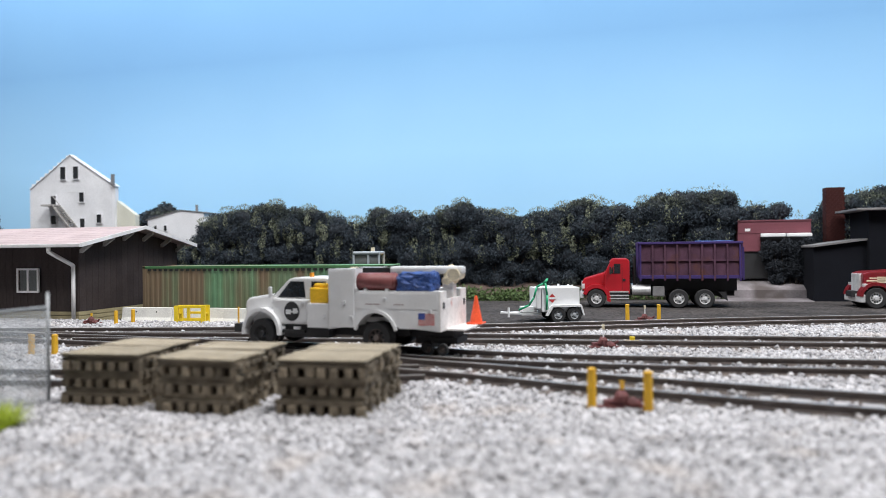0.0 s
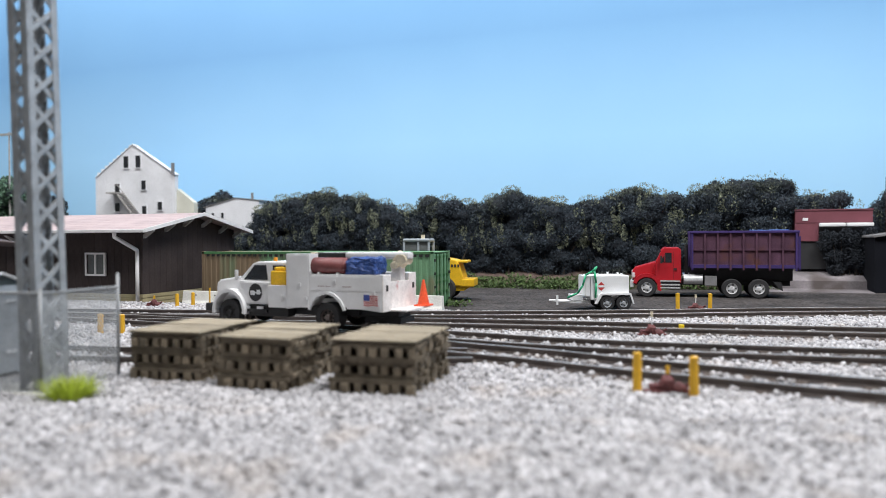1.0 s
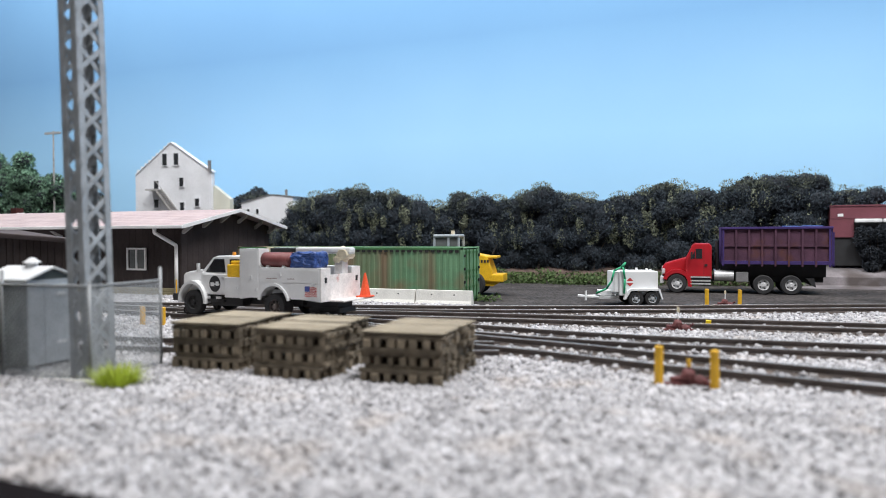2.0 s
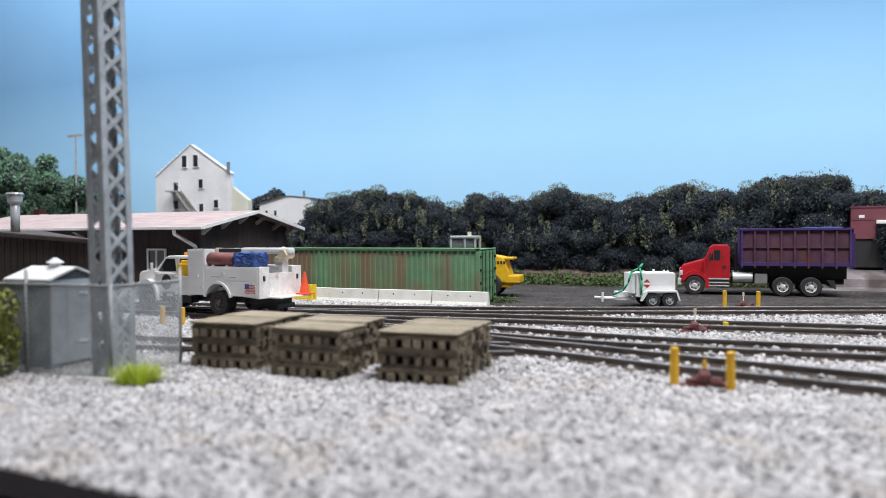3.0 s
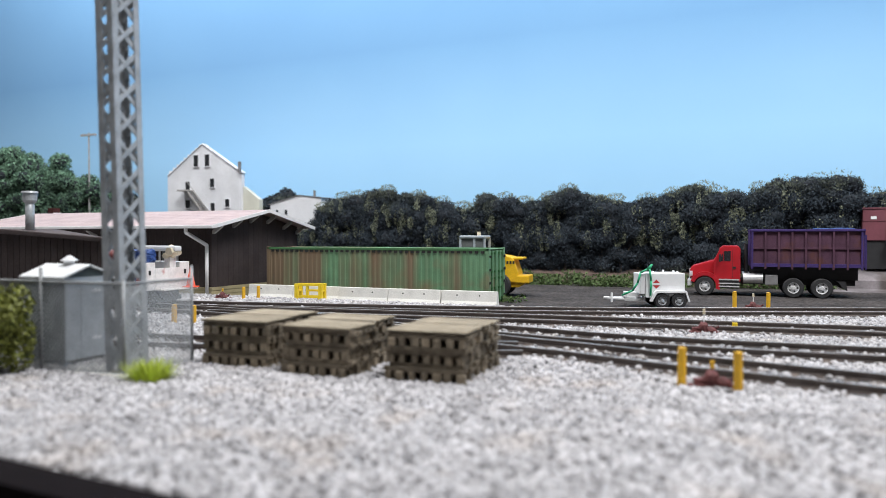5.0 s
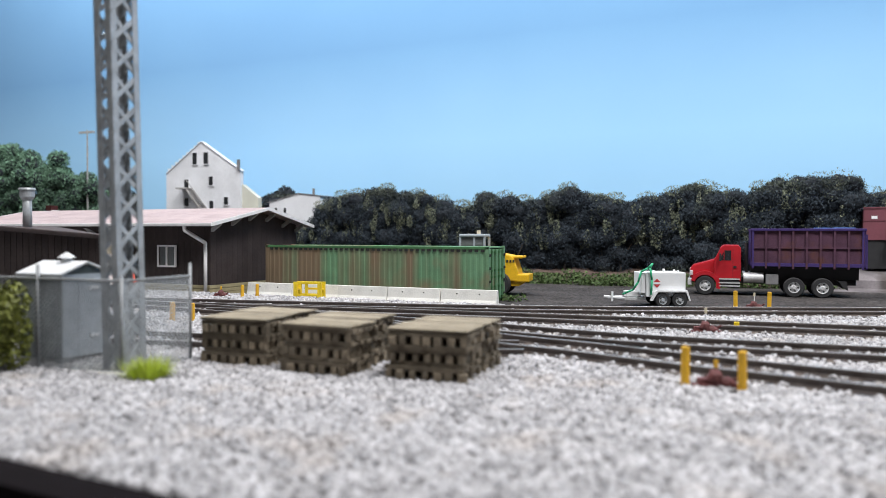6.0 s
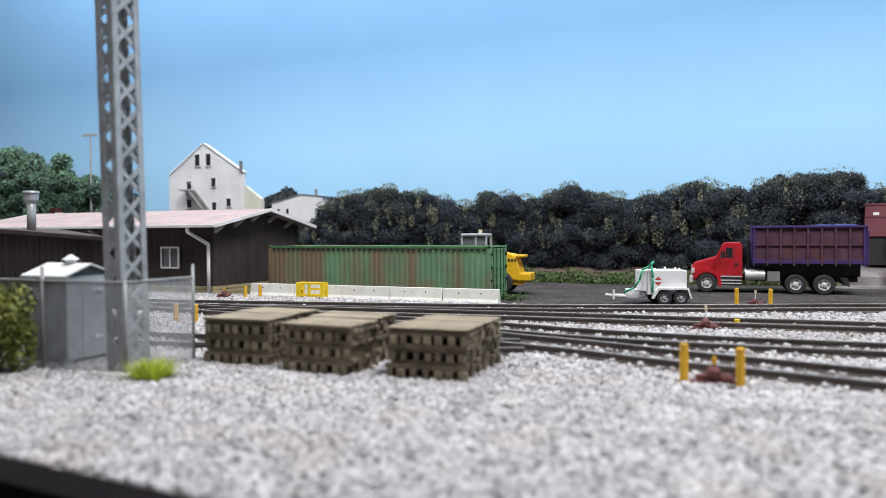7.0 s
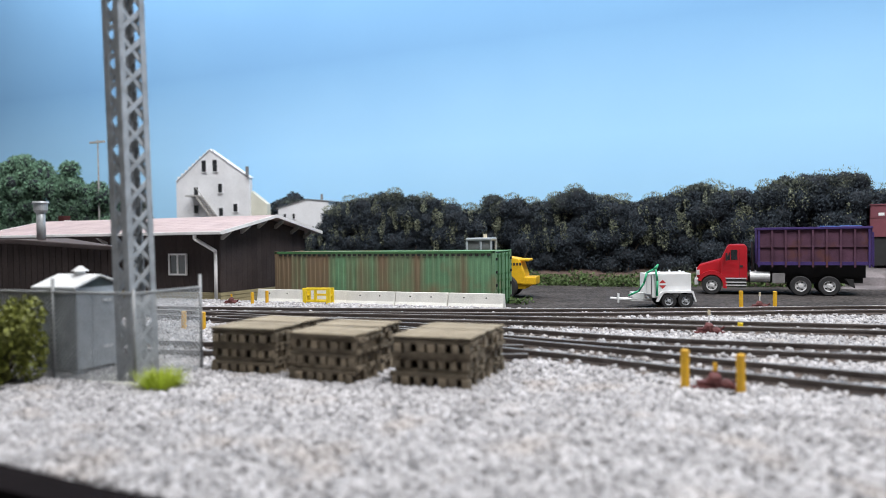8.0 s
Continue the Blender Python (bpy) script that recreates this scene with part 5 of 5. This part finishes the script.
    add("jerrycan_box", boxes((1.62, 2.26, 0.72, 1.1, 1.36, 1.8), (1.72, 2.16, 0.8, 1.02, 1.8, 1.94), bevel=0.05), M["loader"], label="yellow plastic box on the low locker")
    # decals
    fl = add("flag_decal", boxes((-1.86, -1.36, 1.212, 1.218, 0.84, 1.16)), M["offwhite"], label="faded striped flag decal")
    add("canton", boxes((-1.57, -1.36, 1.218, 1.222, 0.99, 1.16)), M["flagblue"], fl)
    for k in range(6):
        for q in range(5):
            x0 = -1.86 + q * 0.1
            if k > 2 and x0 > -1.6:
                continue
            up = 0.012 * math.sin(q * 1.5)
            add("stripe", boxes((x0, x0 + 0.1, 1.218, 1.2205, 0.85 + k * 0.05 + up, 0.876 + k * 0.05 + up)), M["flagred"], fl)
    for x, ww in ((0.2, 0.12), (-0.05, 0.1), (-0.75, 0.16)):
        add("scuff", boxes((x - ww, x + ww, 1.212, 1.215, 1.36, 1.375)), M["tank"], label="thin reddish scuff line")
    # rail gear at the rear
    bm = boxes((-2.3, -1.0, -0.5, 0.5, 0.26, 0.44), (-1.5, -1.3, -0.86, 0.86, 0.1, 0.3))
    add("rear_rail_gear", bm, M["black"], label="black rail guide gear")
    tyre_rim = wheel_meshes(0.47, 0.3, M["black"], K)
    dual = wheel_meshes(0.47, 0.52, M["rail"], K, 8)
    guide = wheel_meshes(0.17, 0.14, M["rail"], K)
    spin = []
    for x, y, ms, r in ((0.0, 0.92, dual, 0.47), (0.0, -0.92, dual, 0.47), (4.0, 0.92, tyre_rim, 0.47), (4.0, -0.92, tyre_rim, 0.47), (-1.5, 0.78, guide, 0.17), (-1.5, -0.78, guide, 0.17), (-1.95, 0.78, guide, 0.17), (4.55, 0.78, guide, 0.17), (4.55, -0.78, guide, 0.17)):
        z = 0.5 if r > 0.3 else 0.15
        w = add_wheel(t, ms, x * K, y * K, z * K + (0.0 if r > 0.3 else 0.02), y > 0)
        spin.append((w, x * K, y * K, z * K + (0.0 if r > 0.3 else 0.02), r * K, y > 0))
    c = thing("traffic_cone", 5.75, 19.7, 0.2, 180, "orange plastic traffic cone standing on the truck's rear step", "traffic cone")
    add("base", boxes((-2.72, -2.22, -1.12, -0.62, 0.72, 0.77), bevel=0.02), M["orange"], c)
    bm = bmesh.new()
    cyl(bm, (-2.47, -0.87, 0.77), (-2.47, -0.87, 1.5), 0.2, 0.035, 20)
    add("cone_body", bm, M["orange"], c, smooth=False)
    return t, c, spin


def bin_truck():
    t = thing("roll_off_truck", 10.57, 40.75, -0.2, 2, "red-cabbed three-axle truck carrying a rusty purple bin", "truck")

    def add(name, bm, m, parent=None, label="", smooth=False):
        return part(name, bm, m, parent or t, label, smooth)

    R = M["red"]
    add("chassis", boxes((-0.6, 7.3, -0.45, 0.45, 0.62, 0.95), bevel=0.02), M["black"], label="black chassis")
    bm = bmesh.new()
    prism(bm, [(-0.58, 0.9), (-0.6, 1.36), (-0.46, 1.56), (0.7, 1.9), (0.8, 0.9)], -0.72, 0.72, "y", 0.08)
    hood = add("hood", bm, R, label="glossy red sloping hood")
    add("grille", boxes((-0.63, -0.55, -0.5, 0.5, 0.95, 1.38), bevel=0.02), M["chrome"], hood, "bright grille")
    bm = bmesh.new()
    prism(bm, [(0.62, 0.75), (1.92, 0.75), (1.92, 2.48), (1.8, 2.64), (1.08, 2.64), (0.93, 2.52), (0.62, 1.88)], -1.1, 1.1, "y", 0.06)
    cab = add("cab", bm, R, label="glossy red cab")
    for s in (-1, 1):
        y = s * 1.1
        bm = bmesh.new()
        prism(bm, [(0.86, 1.84), (1.44, 1.84), (1.44, 2.36), (1.12, 2.36)], min(y, y + s * 0.012), max(y, y + s * 0.012), "y")
        add("side_window", bm, M["glassdark"], cab, "dark side window")
        add("quarter_bar", boxes((1.08, 1.11, min(y, y + s * 0.016), max(y, y + s * 0.016), 1.84, 2.3)), R, cab)
        add("door_seam", boxes((1.52, 1.535, min(y, y + s * 0.006), max(y, y + s * 0.006), 0.95, 2.4)), M["black"], cab)
        add("door_handle", boxes((1.56, 1.7, min(y, y + s * 0.04), max(y, y + s * 0.04), 1.45, 1.55)), M["black"], cab)
        bm = bmesh.new()
        box(bm, 0.86, 0.96, min(s * 1.2, s * 1.32), max(s * 1.2, s * 1.32), 1.8, 2.2, bevel=0.02)
        cyl(bm, (0.91, s * 1.08, 2.0), (0.91, s * 1.26, 2.0), 0.02, seg=6)
        add("mirror", bm, M["black"], cab, "black wing mirror")
        bm = bmesh.new()
        ring_shell(bm, 0.17, 0.5, 0.56, 0.76, min(s * 0.65, s * 1.15), max(s * 0.65, s * 1.15), math.radians(-14), math.radians(160))
        add("fender", bm, R, label="red rounded fender")
        add("headlamp", boxes((-0.6, -0.44, s * 0.85 - 0.12, s * 0.85 + 0.12, 1.02, 1.28), bevel=0.03), M["chrome"], label="clear headlamp")
        stp = add("steps", boxes((0.88, 1.85, min(s * 0.95, s * 1.12), max(s * 0.95, s * 1.12), 0.42, 0.9)), M["black"], label="bright cab steps")
        for z in (0.5, 0.66, 0.86):
            add("tread", boxes((0.86, 1.87, min(s * 0.95, s * 1.15), max(s * 0.95, s * 1.15), z - 0.03, z + 0.03)), M["chrome"], stp)
        bm = bmesh.new()
        cyl(bm, (2.05, s * 0.85, 0.95), (3.0, s * 0.85, 0.95), 0.27, seg=20)
        add("fuel_tank", bm, M["chrome"], label="bright cylindrical fuel tank", smooth=False)
        add("battery_box", boxes((3.1, 3.7, min(s * 0.6, s * 1.1), max(s * 0.6, s * 1.1), 0.62, 1.14), bevel=0.04), M["slate"], label="pale grey battery box")
    bm = bmesh.new()
    cyl(bm, (2.2, -0.7, 1.2), (2.2, -0.7, 2.75), 0.09, seg=12)
    add("exhaust_stack", bm, M["black"])
    bm = bmesh.new()
    prism(bm, [(0.655, 1.98), (0.885, 2.455), (0.915, 2.455), (0.685, 1.98)], -0.95, 0.95, "y")
    add("windscreen", bm, M["glassdark"], cab)
    add("bumper", boxes((-0.7, -0.5, -1.1, 1.1, 0.5, 0.85), bevel=0.04), M["chrome"], label="bright bumper")
    add("hoist_frame", boxes((2.4, 7.4, -0.6, 0.6, 0.9, 1.57), bevel=0.02), M["black"], label="black hoist frame")
    add("tail_gear", boxes((6.5, 7.2, -0.45, 0.45, 0.75, 1.0), (6.75, 6.85, -0.6, 0.6, 0.62, 0.8)), M["black"])
    for s in (-1, 1):
        bm = bmesh.new()
        prism(bm, [(6.42, 0.86), (6.78, 0.86), (6.86, 0.4), (6.66, 0.52)], min(s * 0.7, s * 1.1), max(s * 0.7, s * 1.1), "y")
        add("mud_flap", bm, M["black"], label="black rear mud flap")
    b = thing("roll_off_bin", 10.57, 40.75, -0.2, 2, "rusty purple ribbed steel roll-off bin on the truck", "skip bin")
    x0, x1, z0, z1, y = 2.4, 7.55, 1.58, 3.5, 1.22
    add("floor_pan", boxes((x0, x1, -y + 0.1, y - 0.1, z0, z0 + 0.1)), M["purple"], b)
    for s in (-1, 1):
        ya, yb = sorted((s * (y - 0.12), s * (y - 0.05)))
        sp = add("side_panel", boxes((x0, x1, ya, yb, z0 + 0.05, z1 - 0.08)), M["purplerust"], b, "rust-stained purple side panel")
        ya, yb = sorted((s * (y - 0.05), s * (y + 0.04)))
        n = 8
        for k in range(n + 1):
            x = x0 + 0.03 + k * (x1 - x0 - 0.16) / n
            add("rib", boxes((x, x + 0.09, ya, yb, z0 - 0.13, z1 - 0.1), bevel=0.01), M["purplerust"] if 0 < k < n else M["purple"], sp)
        ya, yb = sorted((s * (y - 0.12), s * (y + 0.06)))
        add("top_rail", boxes((x0 - 0.05, x1 + 0.06, ya, yb, z1 - 0.12, z1), bevel=0.02), M["purple"], b, "purple top rail")
        ya, yb = sorted((s * (y - 0.05), s * (y + 0.015)))
        add("mid_rail", boxes((x0 + 0.1, x1 - 0.05, ya, yb, 2.48, 2.58)), M["purplerust"], b)
        add("bottom_rail", boxes((x0, x1, ya, yb, z0 - 0.02, z0 + 0.16), bevel=0.01), M["purple"], b)
    for x in (x0 - 0.03, x1 - 0.02):
        add("end_panel", boxes((x, x + 0.07, -y + 0.05, y - 0.05, z0, z1 - 0.02), bevel=0.01), M["purple"], b)
    add("gate_hook", boxes((x1 + 0.05, x1 + 0.14, -1.1, -0.95, z0 - 0.1, z1 - 0.3), bevel=0.01), M["purple"], b)
    bm = bmesh.new()
    box(bm, 5.5, 7.2, -1.0, 1.0, 3.4, 3.54, bevel=0.06)
    bmesh.ops.subdivide_edges(bm, edges=bm.edges[:], cuts=3, use_grid_fill=True)
    for v in bm.verts:
        v.co.z += 0.08 * noise.noise(v.co * 2.5)
    add("cover_sheet", bm, M["tarp"], b, "blue cover sheet rolled along the top")
    ms = wheel_meshes(0.5, 0.34, M["chrome"], holes=5)
    for x in (0.17, 4.42, 5.72):
        for s in (-1, 1):
            add_wheel(t, ms, x, s * 0.98, 0.5, s > 0)


def fuel_trailer():
    t = thing("fuel_trailer", 9.28, 32.5, -0.2, 20, "small white two-axle fuel trailer with a green hose", "trailer")
    W = M["white"]
    bm = bmesh.new()
    prism(bm, [(-0.86, 0.45), (0.84, 0.45), (0.84, 1.52), (-0.86, 1.52)], -0.75, 0.75, "y", 0.04)
    body = part("tank_body", bm, W, t, "white box tank")
    part("control_box", boxes((-1.08, -0.88, -0.7, 0.7, 0.6, 1.5), bevel=0.03), W, t)
    part("front_locker", boxes((-1.62, -1.1, -0.35, 0.35, 0.42, 0.66), bevel=0.02), W, t)
    bm = bmesh.new()
    for s in (-1, 1):
        box(bm, -1.7, -0.8, s * 0.4 - 0.05, s * 0.4 + 0.05, 0.3, 0.4)
    cyl(bm, (-1.65, -0.4, 0.35), (-2.25, 0, 0.37), 0.06, seg=6)
    cyl(bm, (-1.65, 0.4, 0.35), (-2.25, 0, 0.37), 0.06, seg=6)
    cyl(bm, (-2.2, 0, 0.37), (-2.55, 0, 0.4), 0.06, seg=6)
    tong = part("drawbar", bm, W, t, "white drawbar")
    bm = bmesh.new()
    cyl(bm, (-2.2, -0.08, 0.2), (-2.2, -0.08, 0.62), 0.05, seg=8)
    part("jack", bm, W, tong)
    for s in (-1, 1):
        bm = bmesh.new()
        prism(bm, [(-0.7, 0.3), (-0.56, 0.66), (-0.44, 0.76), (0.86, 0.76), (1.0, 0.3), (0.93, 0.3), (0.8, 0.68), (-0.4, 0.68), (-0.63, 0.3)], min(s * 0.72, s * 0.98), max(s * 0.72, s * 0.98), "y")
        part("mudguard", bm, W, t, "white mudguard")
    ms = wheel_meshes(0.33, 0.22, M["galv"], holes=5)
    for x in (-0.18, 0.54):
        for s in (-1, 1):
            add_wheel(t, ms, x, s * 0.84, 0.33, s > 0)
    part("axle", boxes((-0.3, 0.6, -0.75, 0.75, 0.28, 0.38)), M["black"], t)
    bm = bmesh.new()
    pts = [V(-0.66, -0.8, 0.55), V(-0.64, -0.84, 1.2), V(-0.72, -0.84, 1.72), V(-0.62, -0.82, 1.9), V(-0.8, -0.78, 1.7), V(-1.08, -0.74, 1.55), V(-1.2, -0.72, 1.1), V(-1.4, -0.6, 0.75), V(-1.8, -0.45, 0.55)]
    for a, b in zip(pts, pts[1:]):
        cyl(bm, a, b, 0.045, seg=8)
        ball(bm, b, 0.045, sub=1)
    part("hose", bm, M["hose"], t, "green delivery hose", smooth=True)
    for x, h in ((-0.45, 0.06), (0.0, 0.12), (0.45, 0.09), (0.62, 0.06)):
        bm = bmesh.new()
        cyl(bm, (x, -0.3, 1.5), (x, -0.3, 1.54 + h), 0.05, seg=8)
        part("filler_cap", bm, M["white"], body)
    d = part("hazard_diamond", boxes((-0.14, 0.14, -0.01, 0.0, -0.14, 0.14)), M["flagred"], body, "red hazard diamond", at=Matrix.Translation((-0.4, -0.753, 1.05)) @ Matrix.Rotation(radians(45), 4, "Y"))
    part("diamond_band", boxes((-0.19, 0.19, -0.016, -0.01, -0.045, 0.045)), M["white"], d, at=Matrix.Rotation(radians(-45), 4, "Y"))
    part("tail_lamp", boxes((0.84, 0.92, -0.72, -0.58, 0.36, 0.48)), M["white"], t)


def loader():
    t = thing("wheel_loader", -0.1, 35.2, -0.2, 8, "yellow wheel loader parked behind the green container", "wheel loader")
    Y = M["loader"]
    bm = bmesh.new()
    prism(bm, [(0.6, 0.75), (1.9, 0.75), (2.0, 1.2), (1.75, 1.95), (1.6, 2.08), (0.6, 2.25)], -0.8, 0.8, "y", 0.06)
    eng = part("engine_cover", bm, Y, t, "yellow rounded engine cover")
    part("hood_lip", boxes((1.45, 2.2, -0.75, 0.75, 1.93, 2.05), bevel=0.05), Y, eng)
    for k, x in enumerate((1.22, 1.38, 1.54, 1.7)):
        part("marking_bar", boxes((x, x + 0.1, -0.815, -0.8, 1.72, 1.86)), M["black"], eng, "black marking")
    part("counterweight", boxes((1.8, 2.55, -0.8, 0.8, 0.72, 1.12), bevel=0.06), Y, t, "yellow rear counterweight")
    bm = bmesh.new()
    prism(bm, [(1.2, 0.5), (2.0, 0.5), (2.4, 0.75), (2.0, 1.15), (1.4, 1.15)], -0.7, 0.7, "y", 0.03)
    part("rear_frame", bm, Y, t)
    bm = bmesh.new()
    cyl(bm, (1.9, -0.3, 2.1), (2.15, -0.3, 2.65), 0.035, seg=6)
    part("exhaust", bm, M["black"], t)
    c = part("cab_roof", boxes((-1.15, 0.25, -0.75, 0.75, 3.02, 3.18), bevel=0.07), M["cabinet"], t, "pale cab roof with beacon")
    for x in (-1.1, -0.35, 0.2):
        for y in (-0.66, 0.66):
            part("cab_pillar", boxes((x - 0.05, x + 0.05, y - 0.05, y + 0.05, 1.5, 3.06)), M["cabinet"], c)
    for x0, x1 in ((-1.05, -0.4), (-0.3, 0.15)):
        part("cab_window", boxes((x0, x1, -0.65, -0.63, 1.8, 3.05)), M["glassgrey"], c)
    part("cab_base", boxes((-1.2, 0.4, -0.72, 0.72, 0.9, 1.8), bevel=0.04), Y, t)
    bm = bmesh.new()
    cyl(bm, (-0.2, -0.2, 3.18), (-0.2, -0.2, 3.38), 0.1, seg=10)
    part("beacon", bm, M["cream"], c)
    part("front_frame", boxes((-3.2, -1.0, -0.5, 0.5, 0.6, 1.3), bevel=0.05), Y, t)
    ms = wheel_meshes(0.62, 0.5, Y)
    for x in (-2.2, 1.0):
        for s in (-1, 1):
            add_wheel(t, ms, x, s * 0.95, 0.62, s > 0)


def wine_truck():
    t = thing("wine_red_truck", 24.5, 41.6, -0.2, 3, "wine red long-nosed truck with cream side stripes", "truck")
    R = M["wine"]
    bm = bmesh.new()
    prism(bm, [(-0.45, 0.85), (-0.5, 1.75), (-0.2, 1.85), (1.5, 1.95), (1.5, 0.85)], -0.85, 0.85, "y", 0.07)
    hood = part("hood", bm, R, t, "wine red hood with cream stripes")
    for z0, z1, x0 in ((1.28, 1.6, 0.15), (1.36, 1.44, -0.35), (1.5, 1.56, -0.2)):
        part("stripe", boxes((x0, 1.45, -0.862, -0.85, z0, z1)), M["cream"], hood, "cream stripe")
    g = part("grille", boxes((-0.6, -0.46, -0.55, 0.55, 0.75, 1.75), bevel=0.03), M["chrome"], t, "bright grille")
    part("bumper", boxes((-0.75, -0.5, -1.15, 1.15, 0.3, 0.72), bevel=0.04), M["chrome"], t, "bright chrome bumper")
    for s in (-1, 1):
        bm = bmesh.new()
        ring_shell(bm, 0, 0.55, 0.62, 0.78, min(s * 0.7, s * 1.18), max(s * 0.7, s * 1.18), math.radians(-5), math.radians(175))
        part("fender", bm, R, t)
        part("headlamp", boxes((-0.56, -0.35, s * 0.95 - 0.14, s * 0.95 + 0.14, 0.95, 1.25), bevel=0.03), M["chrome"], t, "clear headlamp")
    part("chassis", boxes((-0.9, 6.5, -0.45, 0.45, 0.55, 0.85)), M["black"], t)
    bm = bmesh.new()
    prism(bm, [(1.45, 0.7), (3.0, 0.7), (3.0, 2.9), (1.9, 2.9), (1.5, 1.95)], -1.1, 1.1, "y", 0.06)
    part("cab", bm, R, t, "wine red cab")
    ms = wheel_meshes(0.53, 0.34, M["chrome"], holes=10)
    for x in (0.0, 4.8, 6.1):
        for s in (-1, 1):
            add_wheel(t, ms, x, s * 0.98, 0.53, s > 0)


truck, cone, spinning = service_truck()
bin_truck()
fuel_trailer()
loader()
wine_truck()


def truck_x(t):
    pts = [(-1, 8.9), (0, 5.75), (0.5, 4.18), (1.0, 2.55), (1.5, 0.99), (3.0, -3.88), (3.5, -5.4), (4.0, -6.93), (4.5, -8.4), (9, -23.2)]
    for (a, x0), (b, x1) in zip(pts, pts[1:]):
        if a <= t <= b:
            return x0 + (x1 - x0) * (t - a) / (b - a)


def motions():
    """The service truck rolls away along its track; its wheels turn with the way it goes."""
    line = smooth_line(TRACK_C, 0.3)
    def on_track(x):
        q = min(range(len(line)), key=lambda i: abs(line[i].x - x))
        a, b = line[max(q - 2, 0)], line[min(q + 2, len(line) - 1)]
        f = (x - a.x) / (b.x - a.x)
        return a.y + (b.y - a.y) * f, math.degrees(math.atan2(b.y - a.y, b.x - a.x))
    rows = []
    for k in range(17):
        t = k * 0.5
        x = truck_x(t)
        y, turn = on_track(x - 1.5)
        y0, _ = on_track(x)
        rows.append((t, pose(x * S, y0 * S, 0.2 * S, 0, 0, 180 + turn)))
    walk(truck, rows)
    walk(cone, rows)
    for w, x, y, z, r, flip in spinning:
        step = 0.16 if r > 0.3 else 0.05
        n = round(8.0 / step)
        turns = []
        for k in range(n + 1):
            t = k * step
            a = math.degrees((truck_x(0) - truck_x(min(t, 8.0))) / (0.46 if r > 0.3 else r))
            turns.append((t, Matrix.Translation((x * S, y * S, z * S)) @ Matrix.Rotation(radians(a), 4, "Y") @ (Matrix.Rotation(math.pi, 4, "Z") if flip else Matrix())))
        walk(w, turns)


motions()
